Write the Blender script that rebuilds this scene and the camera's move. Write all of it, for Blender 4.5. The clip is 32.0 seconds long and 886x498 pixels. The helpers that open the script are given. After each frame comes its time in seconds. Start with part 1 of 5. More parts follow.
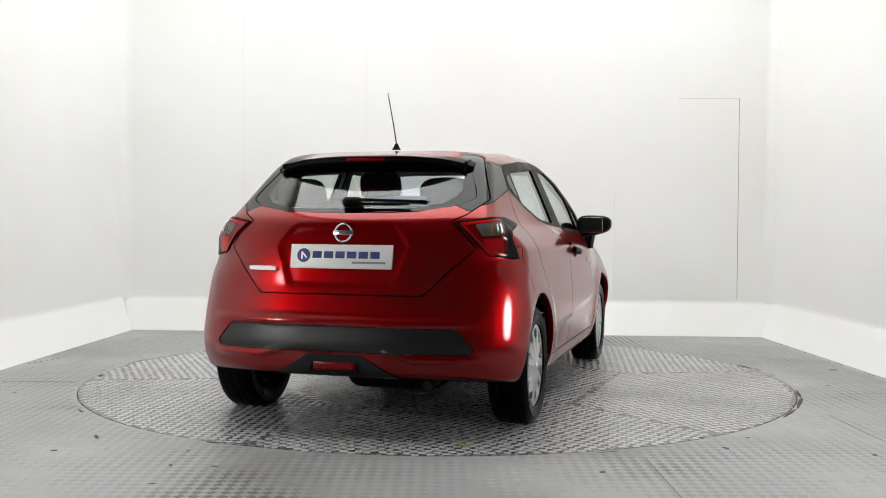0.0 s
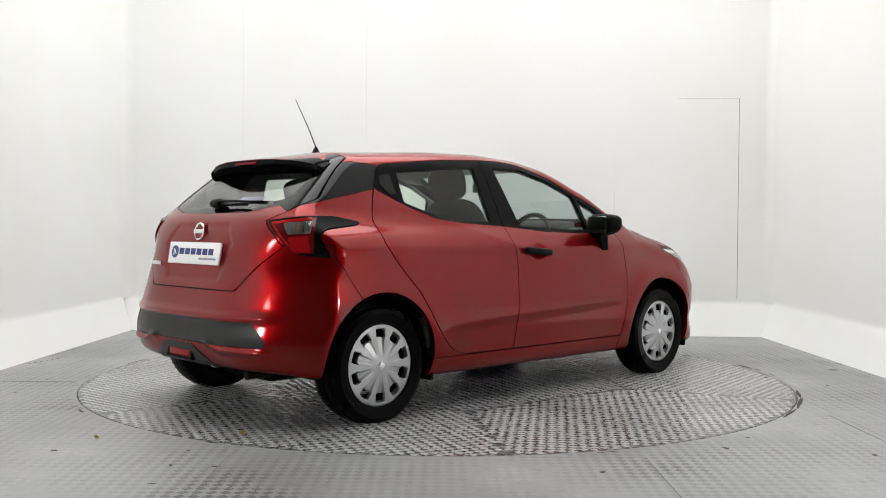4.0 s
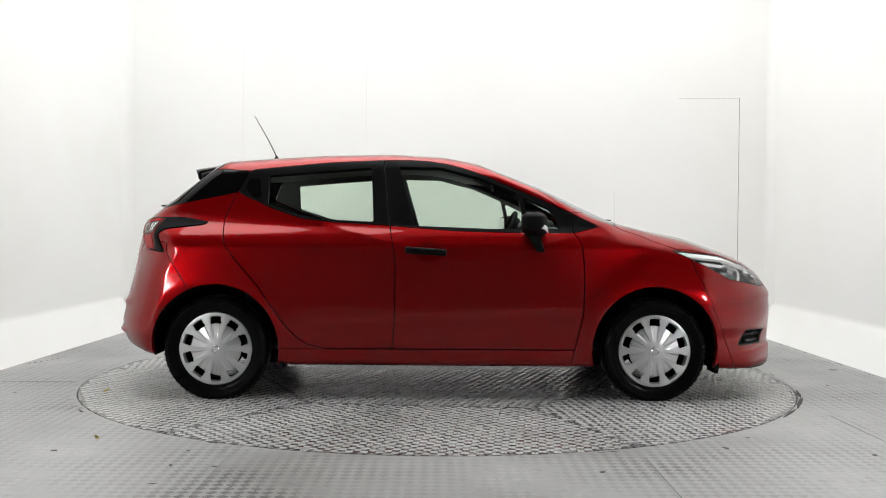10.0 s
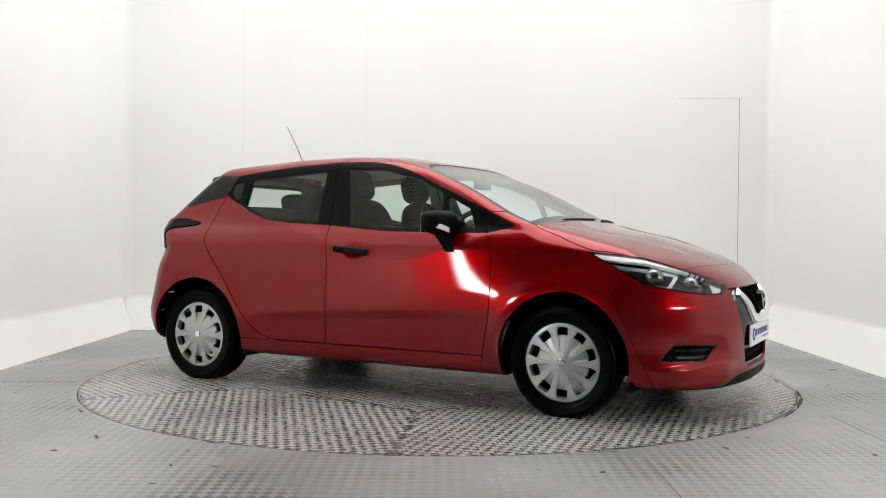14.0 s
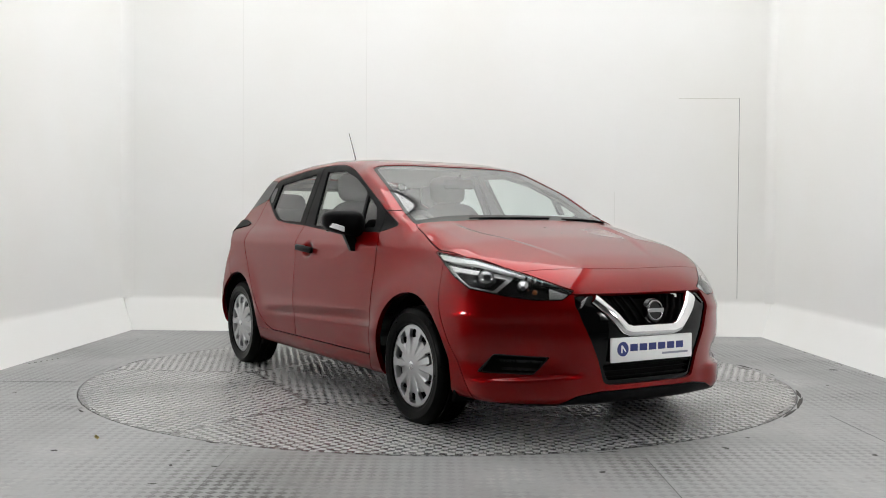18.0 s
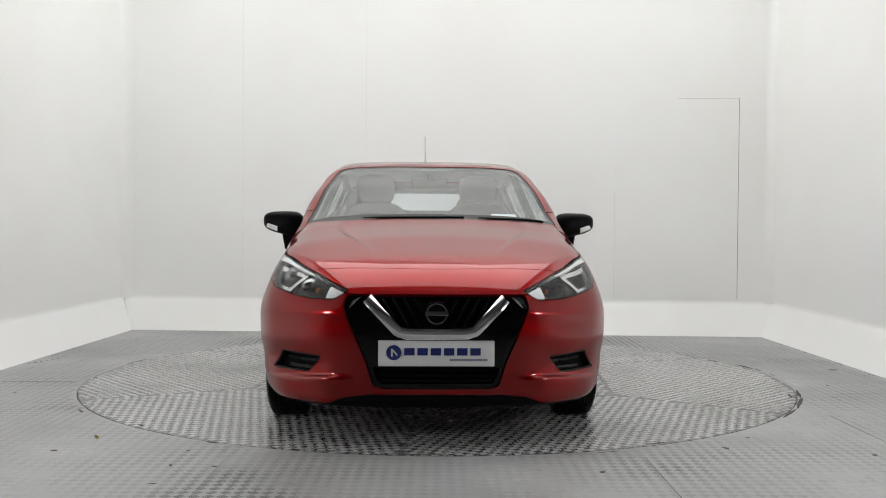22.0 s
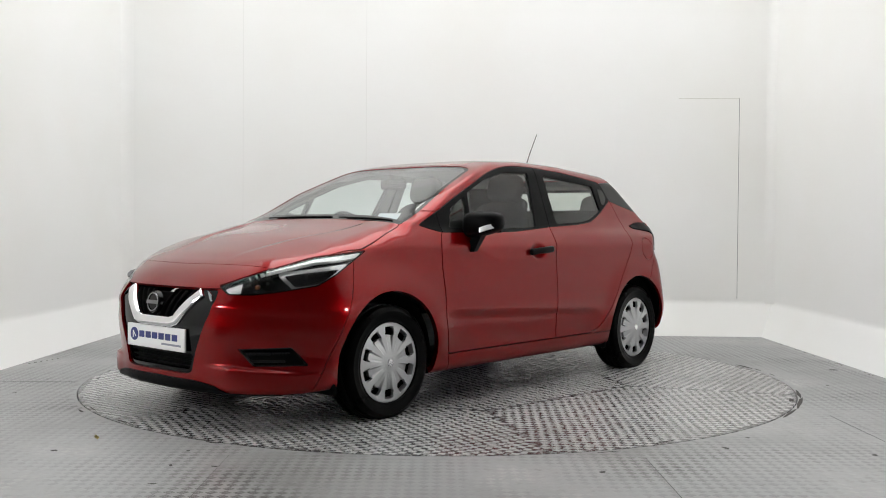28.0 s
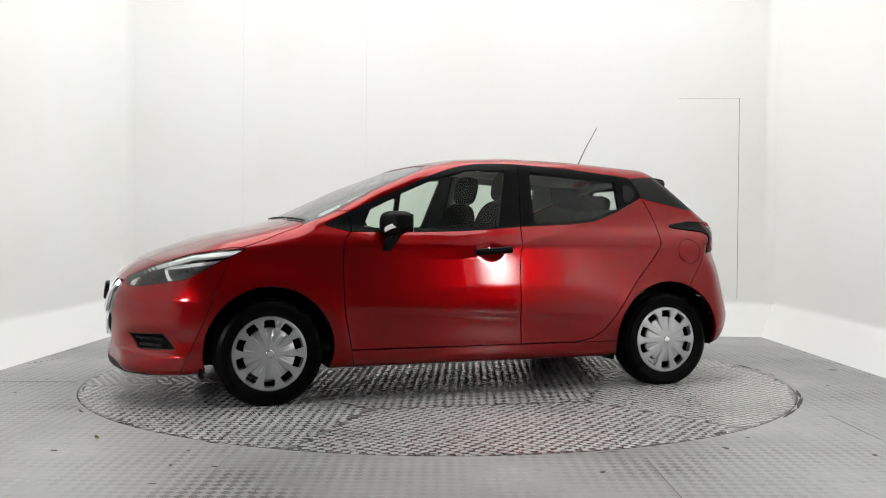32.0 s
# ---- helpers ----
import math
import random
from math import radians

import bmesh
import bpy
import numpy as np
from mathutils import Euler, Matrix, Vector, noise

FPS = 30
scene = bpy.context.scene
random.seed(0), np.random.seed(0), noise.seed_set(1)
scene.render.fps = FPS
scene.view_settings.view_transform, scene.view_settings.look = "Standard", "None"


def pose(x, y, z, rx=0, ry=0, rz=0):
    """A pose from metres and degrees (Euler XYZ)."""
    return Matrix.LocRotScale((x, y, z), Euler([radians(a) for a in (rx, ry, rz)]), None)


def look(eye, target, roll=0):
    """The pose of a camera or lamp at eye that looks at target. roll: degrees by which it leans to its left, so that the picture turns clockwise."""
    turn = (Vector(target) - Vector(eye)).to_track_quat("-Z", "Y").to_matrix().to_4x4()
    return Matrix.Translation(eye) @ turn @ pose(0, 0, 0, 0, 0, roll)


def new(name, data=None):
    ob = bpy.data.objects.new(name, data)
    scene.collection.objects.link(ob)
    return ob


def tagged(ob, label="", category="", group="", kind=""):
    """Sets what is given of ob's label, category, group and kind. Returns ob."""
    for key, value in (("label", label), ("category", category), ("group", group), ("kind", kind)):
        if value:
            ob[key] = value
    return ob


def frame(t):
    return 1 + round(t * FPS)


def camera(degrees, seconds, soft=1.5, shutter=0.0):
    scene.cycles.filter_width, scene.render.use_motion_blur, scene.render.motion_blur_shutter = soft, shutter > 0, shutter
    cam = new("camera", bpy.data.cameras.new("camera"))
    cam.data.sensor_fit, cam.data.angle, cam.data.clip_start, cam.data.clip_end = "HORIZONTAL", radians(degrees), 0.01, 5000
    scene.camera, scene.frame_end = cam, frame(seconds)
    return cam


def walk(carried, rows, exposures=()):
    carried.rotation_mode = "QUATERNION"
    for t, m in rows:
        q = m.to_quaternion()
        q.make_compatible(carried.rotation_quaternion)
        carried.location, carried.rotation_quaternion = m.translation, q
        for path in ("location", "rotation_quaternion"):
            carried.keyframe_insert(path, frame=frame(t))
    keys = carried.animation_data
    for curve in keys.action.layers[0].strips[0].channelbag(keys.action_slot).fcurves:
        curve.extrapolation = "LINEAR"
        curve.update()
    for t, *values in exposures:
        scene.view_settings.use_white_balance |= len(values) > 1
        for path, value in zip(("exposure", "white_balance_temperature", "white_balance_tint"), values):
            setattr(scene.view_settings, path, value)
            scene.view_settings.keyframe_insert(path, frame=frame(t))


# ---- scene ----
cam = camera(50.19, 32.0, 1.0)
EYE = look((0, -6.336, 0.981), (0.02831, 0, 0.85116), 0.401)
walk(cam, [(0, EYE), (32, EYE)], exposures=[(0, 0.75), (3, 0.73), (6, 0.66), (8, 0.79), (11, 0.84), (14, 0.7), (19, 0.57), (24, 0.43), (28, 0.56), (32, 0.72)])

# ---- light ----
world = bpy.data.worlds.new("studio_dark")
scene.world = world
world.use_nodes = True
world.node_tree.nodes["Background"].inputs[0].default_value = (0.6, 0.65, 0.75, 1)
world.node_tree.nodes["Background"].inputs[1].default_value = 0.02


CEILING = 6.2
CEILING_GLOW, STRIP_GLOW = 2.1, 80.0

# ---- materials ----
def shader(name, base, rough=0.5, metal=0.0, **more):
    m = bpy.data.materials.new(name)
    m.use_nodes = True
    b = m.node_tree.nodes["Principled BSDF"]
    b.inputs["Base Color"].default_value = (*base, 1)
    b.inputs["Roughness"].default_value = rough
    b.inputs["Metallic"].default_value = metal
    for key, v in more.items():
        b.inputs[key.replace("_", " ")].default_value = v
    return m, m.node_tree, b


def add_noise(nt, scale, detail=4.0, rough=0.6, coords="Object", stretch=None):
    tc = nt.nodes.new("ShaderNodeTexCoord")
    n = nt.nodes.new("ShaderNodeTexNoise")
    n.inputs["Scale"].default_value, n.inputs["Detail"].default_value, n.inputs["Roughness"].default_value = scale, detail, rough
    if stretch:
        mp = nt.nodes.new("ShaderNodeMapping")
        mp.inputs["Scale"].default_value = stretch
        nt.links.new(tc.outputs[coords], mp.inputs[0])
        nt.links.new(mp.outputs[0], n.inputs["Vector"])
    else:
        nt.links.new(tc.outputs[coords], n.inputs["Vector"])
    return n.outputs["Fac"]


def ramp(nt, fac, stops):
    r = nt.nodes.new("ShaderNodeValToRGB")
    while len(r.color_ramp.elements) < len(stops):
        r.color_ramp.elements.new(0.5)
    for e, (p, c) in zip(r.color_ramp.elements, stops):
        e.position = p
        e.color = (*c, 1) if isinstance(c, tuple) else (c, c, c, 1)
    nt.links.new(fac, r.inputs[0])
    return r.outputs[0]


def add_bump(nt, b, height, strength, distance):
    bp = nt.nodes.new("ShaderNodeBump")
    bp.inputs["Strength"].default_value, bp.inputs["Distance"].default_value = strength, distance
    nt.links.new(height, bp.inputs["Height"])
    nt.links.new(bp.outputs[0], b.inputs["Normal"])


def mixed(nt, fac, a, b):
    m = nt.nodes.new("ShaderNodeMix")
    m.data_type = "RGBA"
    for sock, v in ((m.inputs[0], fac), (m.inputs[6], a), (m.inputs[7], b)):
        if isinstance(v, (int, float)):
            sock.default_value = v
        elif isinstance(v, tuple):
            sock.default_value = (*v, 1)
        else:
            nt.links.new(v, sock)
    return m.outputs[2]


def make_paint():
    m, nt, b = shader("red_metallic_paint", (0.26, 0.002, 0.004), 0.31, 0.7, Coat_Weight=1.0, Coat_Roughness=0.01, Coat_IOR=1.41, Specular_IOR_Level=0.1, Specular_Tint=(0.5, 0.03, 0.04, 1.0))
    flake = add_noise(nt, 900, 1.0)
    col = ramp(nt, flake, [(0.35, (0.17, 0.0004, 0.0012)), (0.65, (0.245, 0.0007, 0.0018))])
    nt.links.new(col, b.inputs["Base Color"])
    dust = add_noise(nt, 14, 6.0)
    nt.links.new(ramp(nt, dust, [(0.4, 0.006), (0.8, 0.02)]), b.inputs["Coat Roughness"])
    return m


def make_plastic(name, base, rough, grain=350, depth=0.0006, spec=0.5):
    m, nt, b = shader(name, base, rough, Specular_IOR_Level=spec)
    n = add_noise(nt, grain, 2.0)
    add_bump(nt, b, n, 0.35, depth)
    s = add_noise(nt, 9, 5.0)
    nt.links.new(ramp(nt, s, [(0.3, rough * 0.85), (0.75, min(1, rough * 1.2))]), b.inputs["Roughness"])
    return m


def make_glass(name, tint, least=0.06, rise=4.0):
    """Thin clear glass: see-through, with a mirror gloss that grows towards grazing angles."""
    m, nt, b = shader(name, tint, 0.0)
    out = nt.nodes["Material Output"]
    thin = nt.nodes.new("ShaderNodeBsdfTransparent")
    thin.inputs[0].default_value = (*tint, 1)
    gl = nt.nodes.new("ShaderNodeBsdfGlossy")
    gl.inputs["Roughness"].default_value = 0.012
    lw = nt.nodes.new("ShaderNodeLayerWeight")
    lw.inputs["Blend"].default_value = 0.5
    pw = nt.nodes.new("ShaderNodeMath")
    pw.operation = "POWER"
    pw.inputs[1].default_value = rise
    sc = nt.nodes.new("ShaderNodeMath")
    sc.operation = "MULTIPLY_ADD"
    sc.inputs[1].default_value, sc.inputs[2].default_value = 0.95 - least, least
    mx = nt.nodes.new("ShaderNodeMixShader")
    nt.links.new(lw.outputs["Facing"], pw.inputs[0])
    nt.links.new(pw.outputs[0], sc.inputs[0])
    nt.links.new(sc.outputs[0], mx.inputs[0])
    nt.links.new(thin.outputs[0], mx.inputs[1])
    nt.links.new(gl.outputs[0], mx.inputs[2])
    nt.links.new(mx.outputs[0], out.inputs[0])
    nt.nodes.remove(b)
    return m


def make_wall():
    m, nt, b = shader("white_gloss_panel", (0.82, 0.82, 0.80), 0.28, Specular_IOR_Level=0.4)
    s = add_noise(nt, 0.5, 3.0)
    nt.links.new(ramp(nt, s, [(0.3, (0.845, 0.835, 0.81)), (0.55, (0.87, 0.868, 0.86)), (0.8, (0.88, 0.88, 0.88))]), b.inputs["Base Color"])
    w = add_noise(nt, 0.8, 0.0)
    add_bump(nt, b, w, 0.06, 0.01)
    r = add_noise(nt, 1.1, 3.0)
    nt.links.new(ramp(nt, r, [(0.1, 0.27), (0.9, 0.33)]), b.inputs["Roughness"])
    return m


def make_steel(name, base, lo, hi, rough, metal=0.6, worn=None):
    """Worn steel plate; worn: grey paint that still covers it in patches."""
    m, nt, b = shader(name, base, rough, metal)
    big = add_noise(nt, 1.1, 6.0, 0.65)
    fine = add_noise(nt, 28, 6.0, 0.7)
    spots = add_noise(nt, 6, 8.0, 0.75)
    c = mixed(nt, ramp(nt, big, [(0.3, 0.0), (0.7, 1.0)]), lo, hi)
    c = mixed(nt, ramp(nt, spots, [(0.56, 0.0), (0.68, 0.7)]), c, tuple(v * 0.5 for v in lo))
    c = mixed(nt, ramp(nt, fine, [(0.45, 0.0), (0.75, 0.3)]), c, tuple(min(1, v * 1.35) for v in hi))
    grit = add_noise(nt, 75, 3.0, 0.6)
    c = mixed(nt, ramp(nt, grit, [(0.58, 0.0), (0.7, 0.55)]), c, tuple(v * 0.35 for v in lo))
    rust = add_noise(nt, 1.7, 7.0, 0.7, stretch=(1.0, 1.3, 1.0))
    c = mixed(nt, ramp(nt, rust, [(0.52, 0.0), (0.75, 0.3)]), c, (0.26, 0.215, 0.18))
    if worn:
        cover = ramp(nt, add_noise(nt, 0.85, 5.0, 0.6), [(0.36, 0.0), (0.52, 0.9)])
        c = mixed(nt, cover, c, worn)
    nt.links.new(c, b.inputs["Base Color"])
    nt.links.new(ramp(nt, fine, [(0.3, rough * 0.8), (0.75, min(1, rough * 1.25))]), b.inputs["Roughness"])
    add_bump(nt, b, fine, 0.08, 0.002)
    return m


PAINT = make_paint()
TRIM = make_plastic("black_trim", (0.003, 0.003, 0.0034), 0.42, spec=0.06)
GLOSSBLACK = shader("gloss_black", (0.002, 0.002, 0.0024), 0.06, Specular_IOR_Level=0.25)[0]
PLASTIC = make_plastic("dark_grained_plastic", (0.009, 0.009, 0.010), 0.38, 260, 0.0008, 0.3)
LINER = make_plastic("wheel_well_liner", (0.005, 0.005, 0.005), 0.9, spec=0.05)
RUBBER = make_plastic("tyre_rubber", (0.002, 0.002, 0.002), 0.3, 120, 0.0004, 0.05)
GLASS = make_glass("tinted_glass", (0.82, 0.90, 0.83), 0.035, 3.6)
SCREEN = make_glass("windscreen_glass", (0.78, 0.86, 0.90), 0.09, 3.4)
REARGLASS = make_glass("rear_glass_tint", (0.80, 0.83, 0.82))
CHROME = shader("chrome", (0.8, 0.8, 0.81), 0.11, 1.0)[0]
DARKCHROME = shader("dark_chrome", (0.25, 0.25, 0.26), 0.15, 1.0)[0]
SILVER = make_plastic("silver_wheel_paint", (0.46, 0.465, 0.475), 0.36, 500, 0.0002)
SILVER.node_tree.nodes["Principled BSDF"].inputs["Metallic"].default_value = 0.8
REDLENS = shader("red_lens", (0.36, 0.006, 0.008), 0.12, Specular_IOR_Level=0.25)[0]
FOGRED = shader("dark_red_lens", (0.2, 0.004, 0.005), 0.2, Specular_IOR_Level=0.2)[0]
DEEPRED = shader("deep_red_lens", (0.11, 0.003, 0.004), 0.1, Specular_IOR_Level=0.3)[0]
CLEARGREY = shader("grey_clear_lens", (0.1, 0.097, 0.094), 0.12, Specular_IOR_Level=0.35)[0]
CLEARLENS = make_glass("clear_lens", (0.95, 0.955, 0.955), 0.05, 4.5)
WHITE = shader("white_plate", (0.80, 0.80, 0.80), 0.35)[0]
INK = shader("dark_blue_print", (0.012, 0.022, 0.16), 0.4)[0]
GREYINK = shader("grey_print", (0.25, 0.26, 0.32), 0.5)[0]
CLOTH = make_plastic("seat_cloth", (0.007, 0.007, 0.008), 0.9, 160, 0.0008, 0.05)
HEADLINER = make_plastic("grey_headliner", (0.34, 0.34, 0.335), 0.95, 300, 0.001)
CABIN = make_plastic("cabin_plastic", (0.016, 0.016, 0.018), 0.6)
PILLARGREY = make_plastic("grey_pillar_trim", (0.16, 0.16, 0.158), 0.8, 300, 0.001)
PIPE = make_plastic("dull_steel_pipe", (0.02, 0.019, 0.018), 0.6)
PIPE.node_tree.nodes["Principled BSDF"].inputs["Metallic"].default_value = 0.9
PAPER = shader("white_paper", (0.8, 0.8, 0.78), 0.7)[0]
AMBER = shader("amber_bulb", (0.22, 0.06, 0.006), 0.3)[0]
WALL = make_wall()
FLOORPLATE = make_steel("worn_grey_floor_plate", (0.2, 0.2, 0.2), (0.18, 0.179, 0.177), (0.29, 0.29, 0.289), 0.42, 0.05, (0.32, 0.323, 0.327))
DISCPLATE = make_steel("worn_steel_turntable", (0.07, 0.07, 0.07), (0.05, 0.05, 0.05), (0.145, 0.145, 0.144), 0.27, 0.0, (0.125, 0.125, 0.125))
DISCPLATE.node_tree.nodes["Principled BSDF"].inputs["Specular IOR Level"].default_value = 0.9
TREAD = make_steel("worn_pale_tread", (0.3, 0.3, 0.3), (0.30, 0.30, 0.298), (0.48, 0.478, 0.472), 0.44, 0.05, (0.55, 0.55, 0.547))


def make_floor_tread():
    """Tread bars under worn paint: rubbed dark here, still painted there, rubbed bright elsewhere."""
    m, nt, b = shader("worn_floor_tread", (0.3, 0.3, 0.3), 0.5, 0.1)
    wear = add_noise(nt, 0.75, 3.0, 0.55)
    c = ramp(nt, wear, [(0.34, (0.07, 0.069, 0.066)), (0.44, (0.25, 0.25, 0.249)), (0.53, (0.29, 0.291, 0.292)), (0.64, (0.44, 0.438, 0.432))])
    spots = add_noise(nt, 9, 6.0, 0.7)
    c = mixed(nt, ramp(nt, spots, [(0.5, 0.0), (0.66, 0.6)]), c, (0.2, 0.195, 0.185))
    nt.links.new(c, b.inputs["Base Color"])
    return m


FLOORTREAD = make_floor_tread()
DARK = make_plastic("dark_gap", (0.01, 0.01, 0.01), 0.9)
JOINT = make_plastic("floor_joint_dirt", (0.13, 0.13, 0.127), 0.9)
HALL = make_plastic("dark_hall_paint", (0.31, 0.31, 0.312), 0.85, 3, 0.01)
FILLCASE = make_plastic("fill_casing", (0.6, 0.6, 0.6), 0.5)
GLOW = shader("fill_diffuser", (0.8, 0.8, 0.8), 0.5, Emission_Color=(0.985, 1, 0.985, 1), Emission_Strength=CEILING_GLOW)[0]
STRIPGLOW, SOFTNODES, SOFTSHADER = shader("strip_diffuser", (0.8, 0.8, 0.8), 0.5, Emission_Color=(1, 1, 0.98, 1), Emission_Strength=STRIP_GLOW)


def soft_edges(nt, b, strength):
    """A lamp cloth that glows most in its middle and fades towards its rim."""
    tc = nt.nodes.new("ShaderNodeTexCoord")
    mp = nt.nodes.new("ShaderNodeMapping")
    mp.inputs["Location"].default_value = (0, 0, -1.15 * 2.9)
    mp.inputs["Scale"].default_value = (0.01, 3.2, 2.9)
    gr = nt.nodes.new("ShaderNodeTexGradient")
    gr.gradient_type = "SPHERICAL"
    ml = nt.nodes.new("ShaderNodeMath")
    ml.operation = "MULTIPLY"
    ml.inputs[1].default_value = strength
    nt.links.new(tc.outputs["Object"], mp.inputs[0])
    nt.links.new(mp.outputs[0], gr.inputs[0])
    pw = nt.nodes.new("ShaderNodeMath")
    pw.operation = "POWER"
    pw.inputs[1].default_value = 2.0
    nt.links.new(gr.outputs["Fac"], pw.inputs[0])
    nt.links.new(pw.outputs[0], ml.inputs[0])
    nt.links.new(ml.outputs[0], b.inputs["Emission Strength"])


soft_edges(SOFTNODES, SOFTSHADER, STRIP_GLOW)


# ---- mesh helpers ----
def to_mesh(name, bm):
    if isinstance(bm, bpy.types.Mesh):
        return bm
    me = bpy.data.meshes.new(name)
    bm.to_mesh(me)
    bm.free()
    return me


def part(name, bm, material, parent=None, label="", m=None):
    me = to_mesh(name, bm)
    if not me.materials:
        me.materials.append(material)
    ob = new(name, me)
    if parent is not None:
        ob.parent = parent
    if m is not None:
        ob.matrix_local = m
    if label:
        ob["label"] = label
    return ob


def smooth(bm, angle=40):
    for f in bm.faces:
        f.smooth = True
    lim = radians(angle)
    for e in bm.edges:
        if len(e.link_faces) == 2 and e.calc_face_angle(0) > lim:
            e.smooth = False
    return bm


def rbox(sx, sy, sz, r=0.01, seg=2, at=(0, 0, 0)):
    bm = bmesh.new()
    bmesh.ops.create_cube(bm, size=1)
    bmesh.ops.scale(bm, vec=(sx, sy, sz), verts=bm.verts)
    if r > 0:
        bmesh.ops.bevel(bm, geom=bm.edges[:], offset=min(r, 0.49 * min(sx, sy, sz)), segments=seg, profile=0.5, affect="EDGES")
    bmesh.ops.translate(bm, vec=at, verts=bm.verts)
    return smooth(bm)


def lathe(profile, n=48, axis="Y"):
    """A closed ring of (radius, along) pairs spun about an axis."""
    bm = bmesh.new()
    rows = []
    for k in range(n):
        a = 2 * math.pi * k / n
        row = []
        for r, w in profile:
            p = (r * math.cos(a), w, r * math.sin(a)) if axis == "Y" else (r * math.cos(a), r * math.sin(a), w)
            row.append(bm.verts.new(p))
        rows.append(row)
    for k in range(n):
        a, b = rows[k], rows[(k + 1) % n]
        for j in range(len(profile) - 1):
            bm.faces.new((a[j], a[j + 1], b[j + 1], b[j]))
    bmesh.ops.remove_doubles(bm, verts=bm.verts, dist=1e-6)
    bmesh.ops.recalc_face_normals(bm, faces=bm.faces)
    return smooth(bm, 35)


def tube(points, radius, n=8, taper=1.0):
    """A round bar along points."""
    bm = bmesh.new()
    pts = [Vector(p) for p in points]
    rows = []
    for i, p in enumerate(pts):
        d = (pts[min(i + 1, len(pts) - 1)] - pts[max(i - 1, 0)]).normalized()
        side = d.cross(Vector((0.13, 0.31, 0.94))).normalized()
        up = d.cross(side)
        r = radius * (1 + (taper - 1) * i / (len(pts) - 1))
        rows.append([bm.verts.new(p + r * (math.cos(2 * math.pi * k / n) * side + math.sin(2 * math.pi * k / n) * up)) for k in range(n)])
    for a, b in zip(rows, rows[1:]):
        for k in range(n):
            bm.faces.new((a[k], a[(k + 1) % n], b[(k + 1) % n], b[k]))
    bm.faces.new(rows[0])
    bm.faces.new(rows[-1][::-1])
    bmesh.ops.recalc_face_normals(bm, faces=bm.faces)
    return smooth(bm, 50)


def slab(outline, lo, hi, flip=None, bevel=0.0):
    """A flat outline raised from lo to hi. flip: turns (u, v, w) into a place."""
    place = flip or (lambda u, v, w: (u, v, w))
    bm = bmesh.new()
    a = [bm.verts.new(place(u, v, lo)) for u, v in outline]
    b = [bm.verts.new(place(u, v, hi)) for u, v in outline]
    n = len(outline)
    bm.faces.new(a[::-1])
    bm.faces.new(b)
    for k in range(n):
        bm.faces.new((a[k], a[(k + 1) % n], b[(k + 1) % n], b[k]))
    bmesh.ops.recalc_face_normals(bm, faces=bm.faces)
    if bevel:
        bmesh.ops.bevel(bm, geom=bm.edges[:], offset=bevel, segments=2, affect="EDGES")
    return smooth(bm, 30)


def join(*bms):
    out = bmesh.new()
    for b in bms:
        me = bpy.data.meshes.new("piece")
        b.to_mesh(me)
        b.free()
        out.from_mesh(me)
        bpy.data.meshes.remove(me)
    return out


def loft(rows):
    bm = bmesh.new()
    vs = [[bm.verts.new(p) for p in r] for r in rows]
    n = len(rows[0])
    for a, b in zip(vs, vs[1:]):
        for k in range(n):
            bm.faces.new((a[k], a[(k + 1) % n], b[(k + 1) % n], b[k]))
    bm.faces.new(vs[0])
    bm.faces.new(vs[-1][::-1])
    bmesh.ops.recalc_face_normals(bm, faces=bm.faces)
    return smooth(bm, 32)


def plain(name, verts, faces):
    me = bpy.data.meshes.new(name)
    me.from_pydata(verts, [], faces)
    me.update()
    return me


# ---- the studio: coved white walls, ceiling, dark hall behind the camera ----
FL, FR, LEFT, RIGHT = (-2.93, 2.73), (3.01, 2.45), (-3.071, -3.5), (3.031, -3.5)


COVE = 0.145


def cove_wall(name, a, b, label):
    """A wall from floor point a to b whose foot sweeps out in a cove, with real thickness."""
    a, b = Vector((*a, 0)), Vector((*b, 0))
    d = (b - a).normalized()
    out = Vector((-d.y, d.x, 0))
    prof = [(0.0, 0.0), (0.025, 0.05), (0.065, 0.13), (0.107, 0.22), (0.132, 0.285), (0.143, 0.305), (COVE, 0.33), (COVE, CEILING), (0.3, CEILING), (0.3, 0.0)]
    bm = bmesh.new()
    rows = []
    for p, sgn in ((a, -1), (b, 1)):
        rows.append([bm.verts.new(p + out * o + d * sgn * o * 1.0 + Vector((0, 0, z))) for o, z in prof])
    n = len(prof)
    for k in range(n):
        bm.faces.new((rows[0][k], rows[0][(k + 1) % n], rows[1][(k + 1) % n], rows[1][k]))
    bm.faces.new(rows[0])
    bm.faces.new(rows[1][::-1])
    bmesh.ops.recalc_face_normals(bm, faces=bm.faces)
    return tagged(part(name, smooth(bm, 30), WALL), label, "wall", kind="structure")


wall_back = cove_wall("wall_back", FL, FR, "glossy white panel wall with a coved foot and faint seams")
wall_left = cove_wall("wall_left", LEFT, FL, "glossy white side wall with a coved foot")
wall_right = cove_wall("wall_right", FR, RIGHT, "glossy white side wall with a coved foot")


def on_back(u, z, proud):
    """A place on the back wall's face, u from its left corner."""
    a, b = Vector((*FL, 0)), Vector((*FR, 0))
    d = (b - a).normalized()
    out = Vector((-d.y, d.x, 0))
    return a + d * u + out * (COVE - proud) + Vector((0, 0, z))


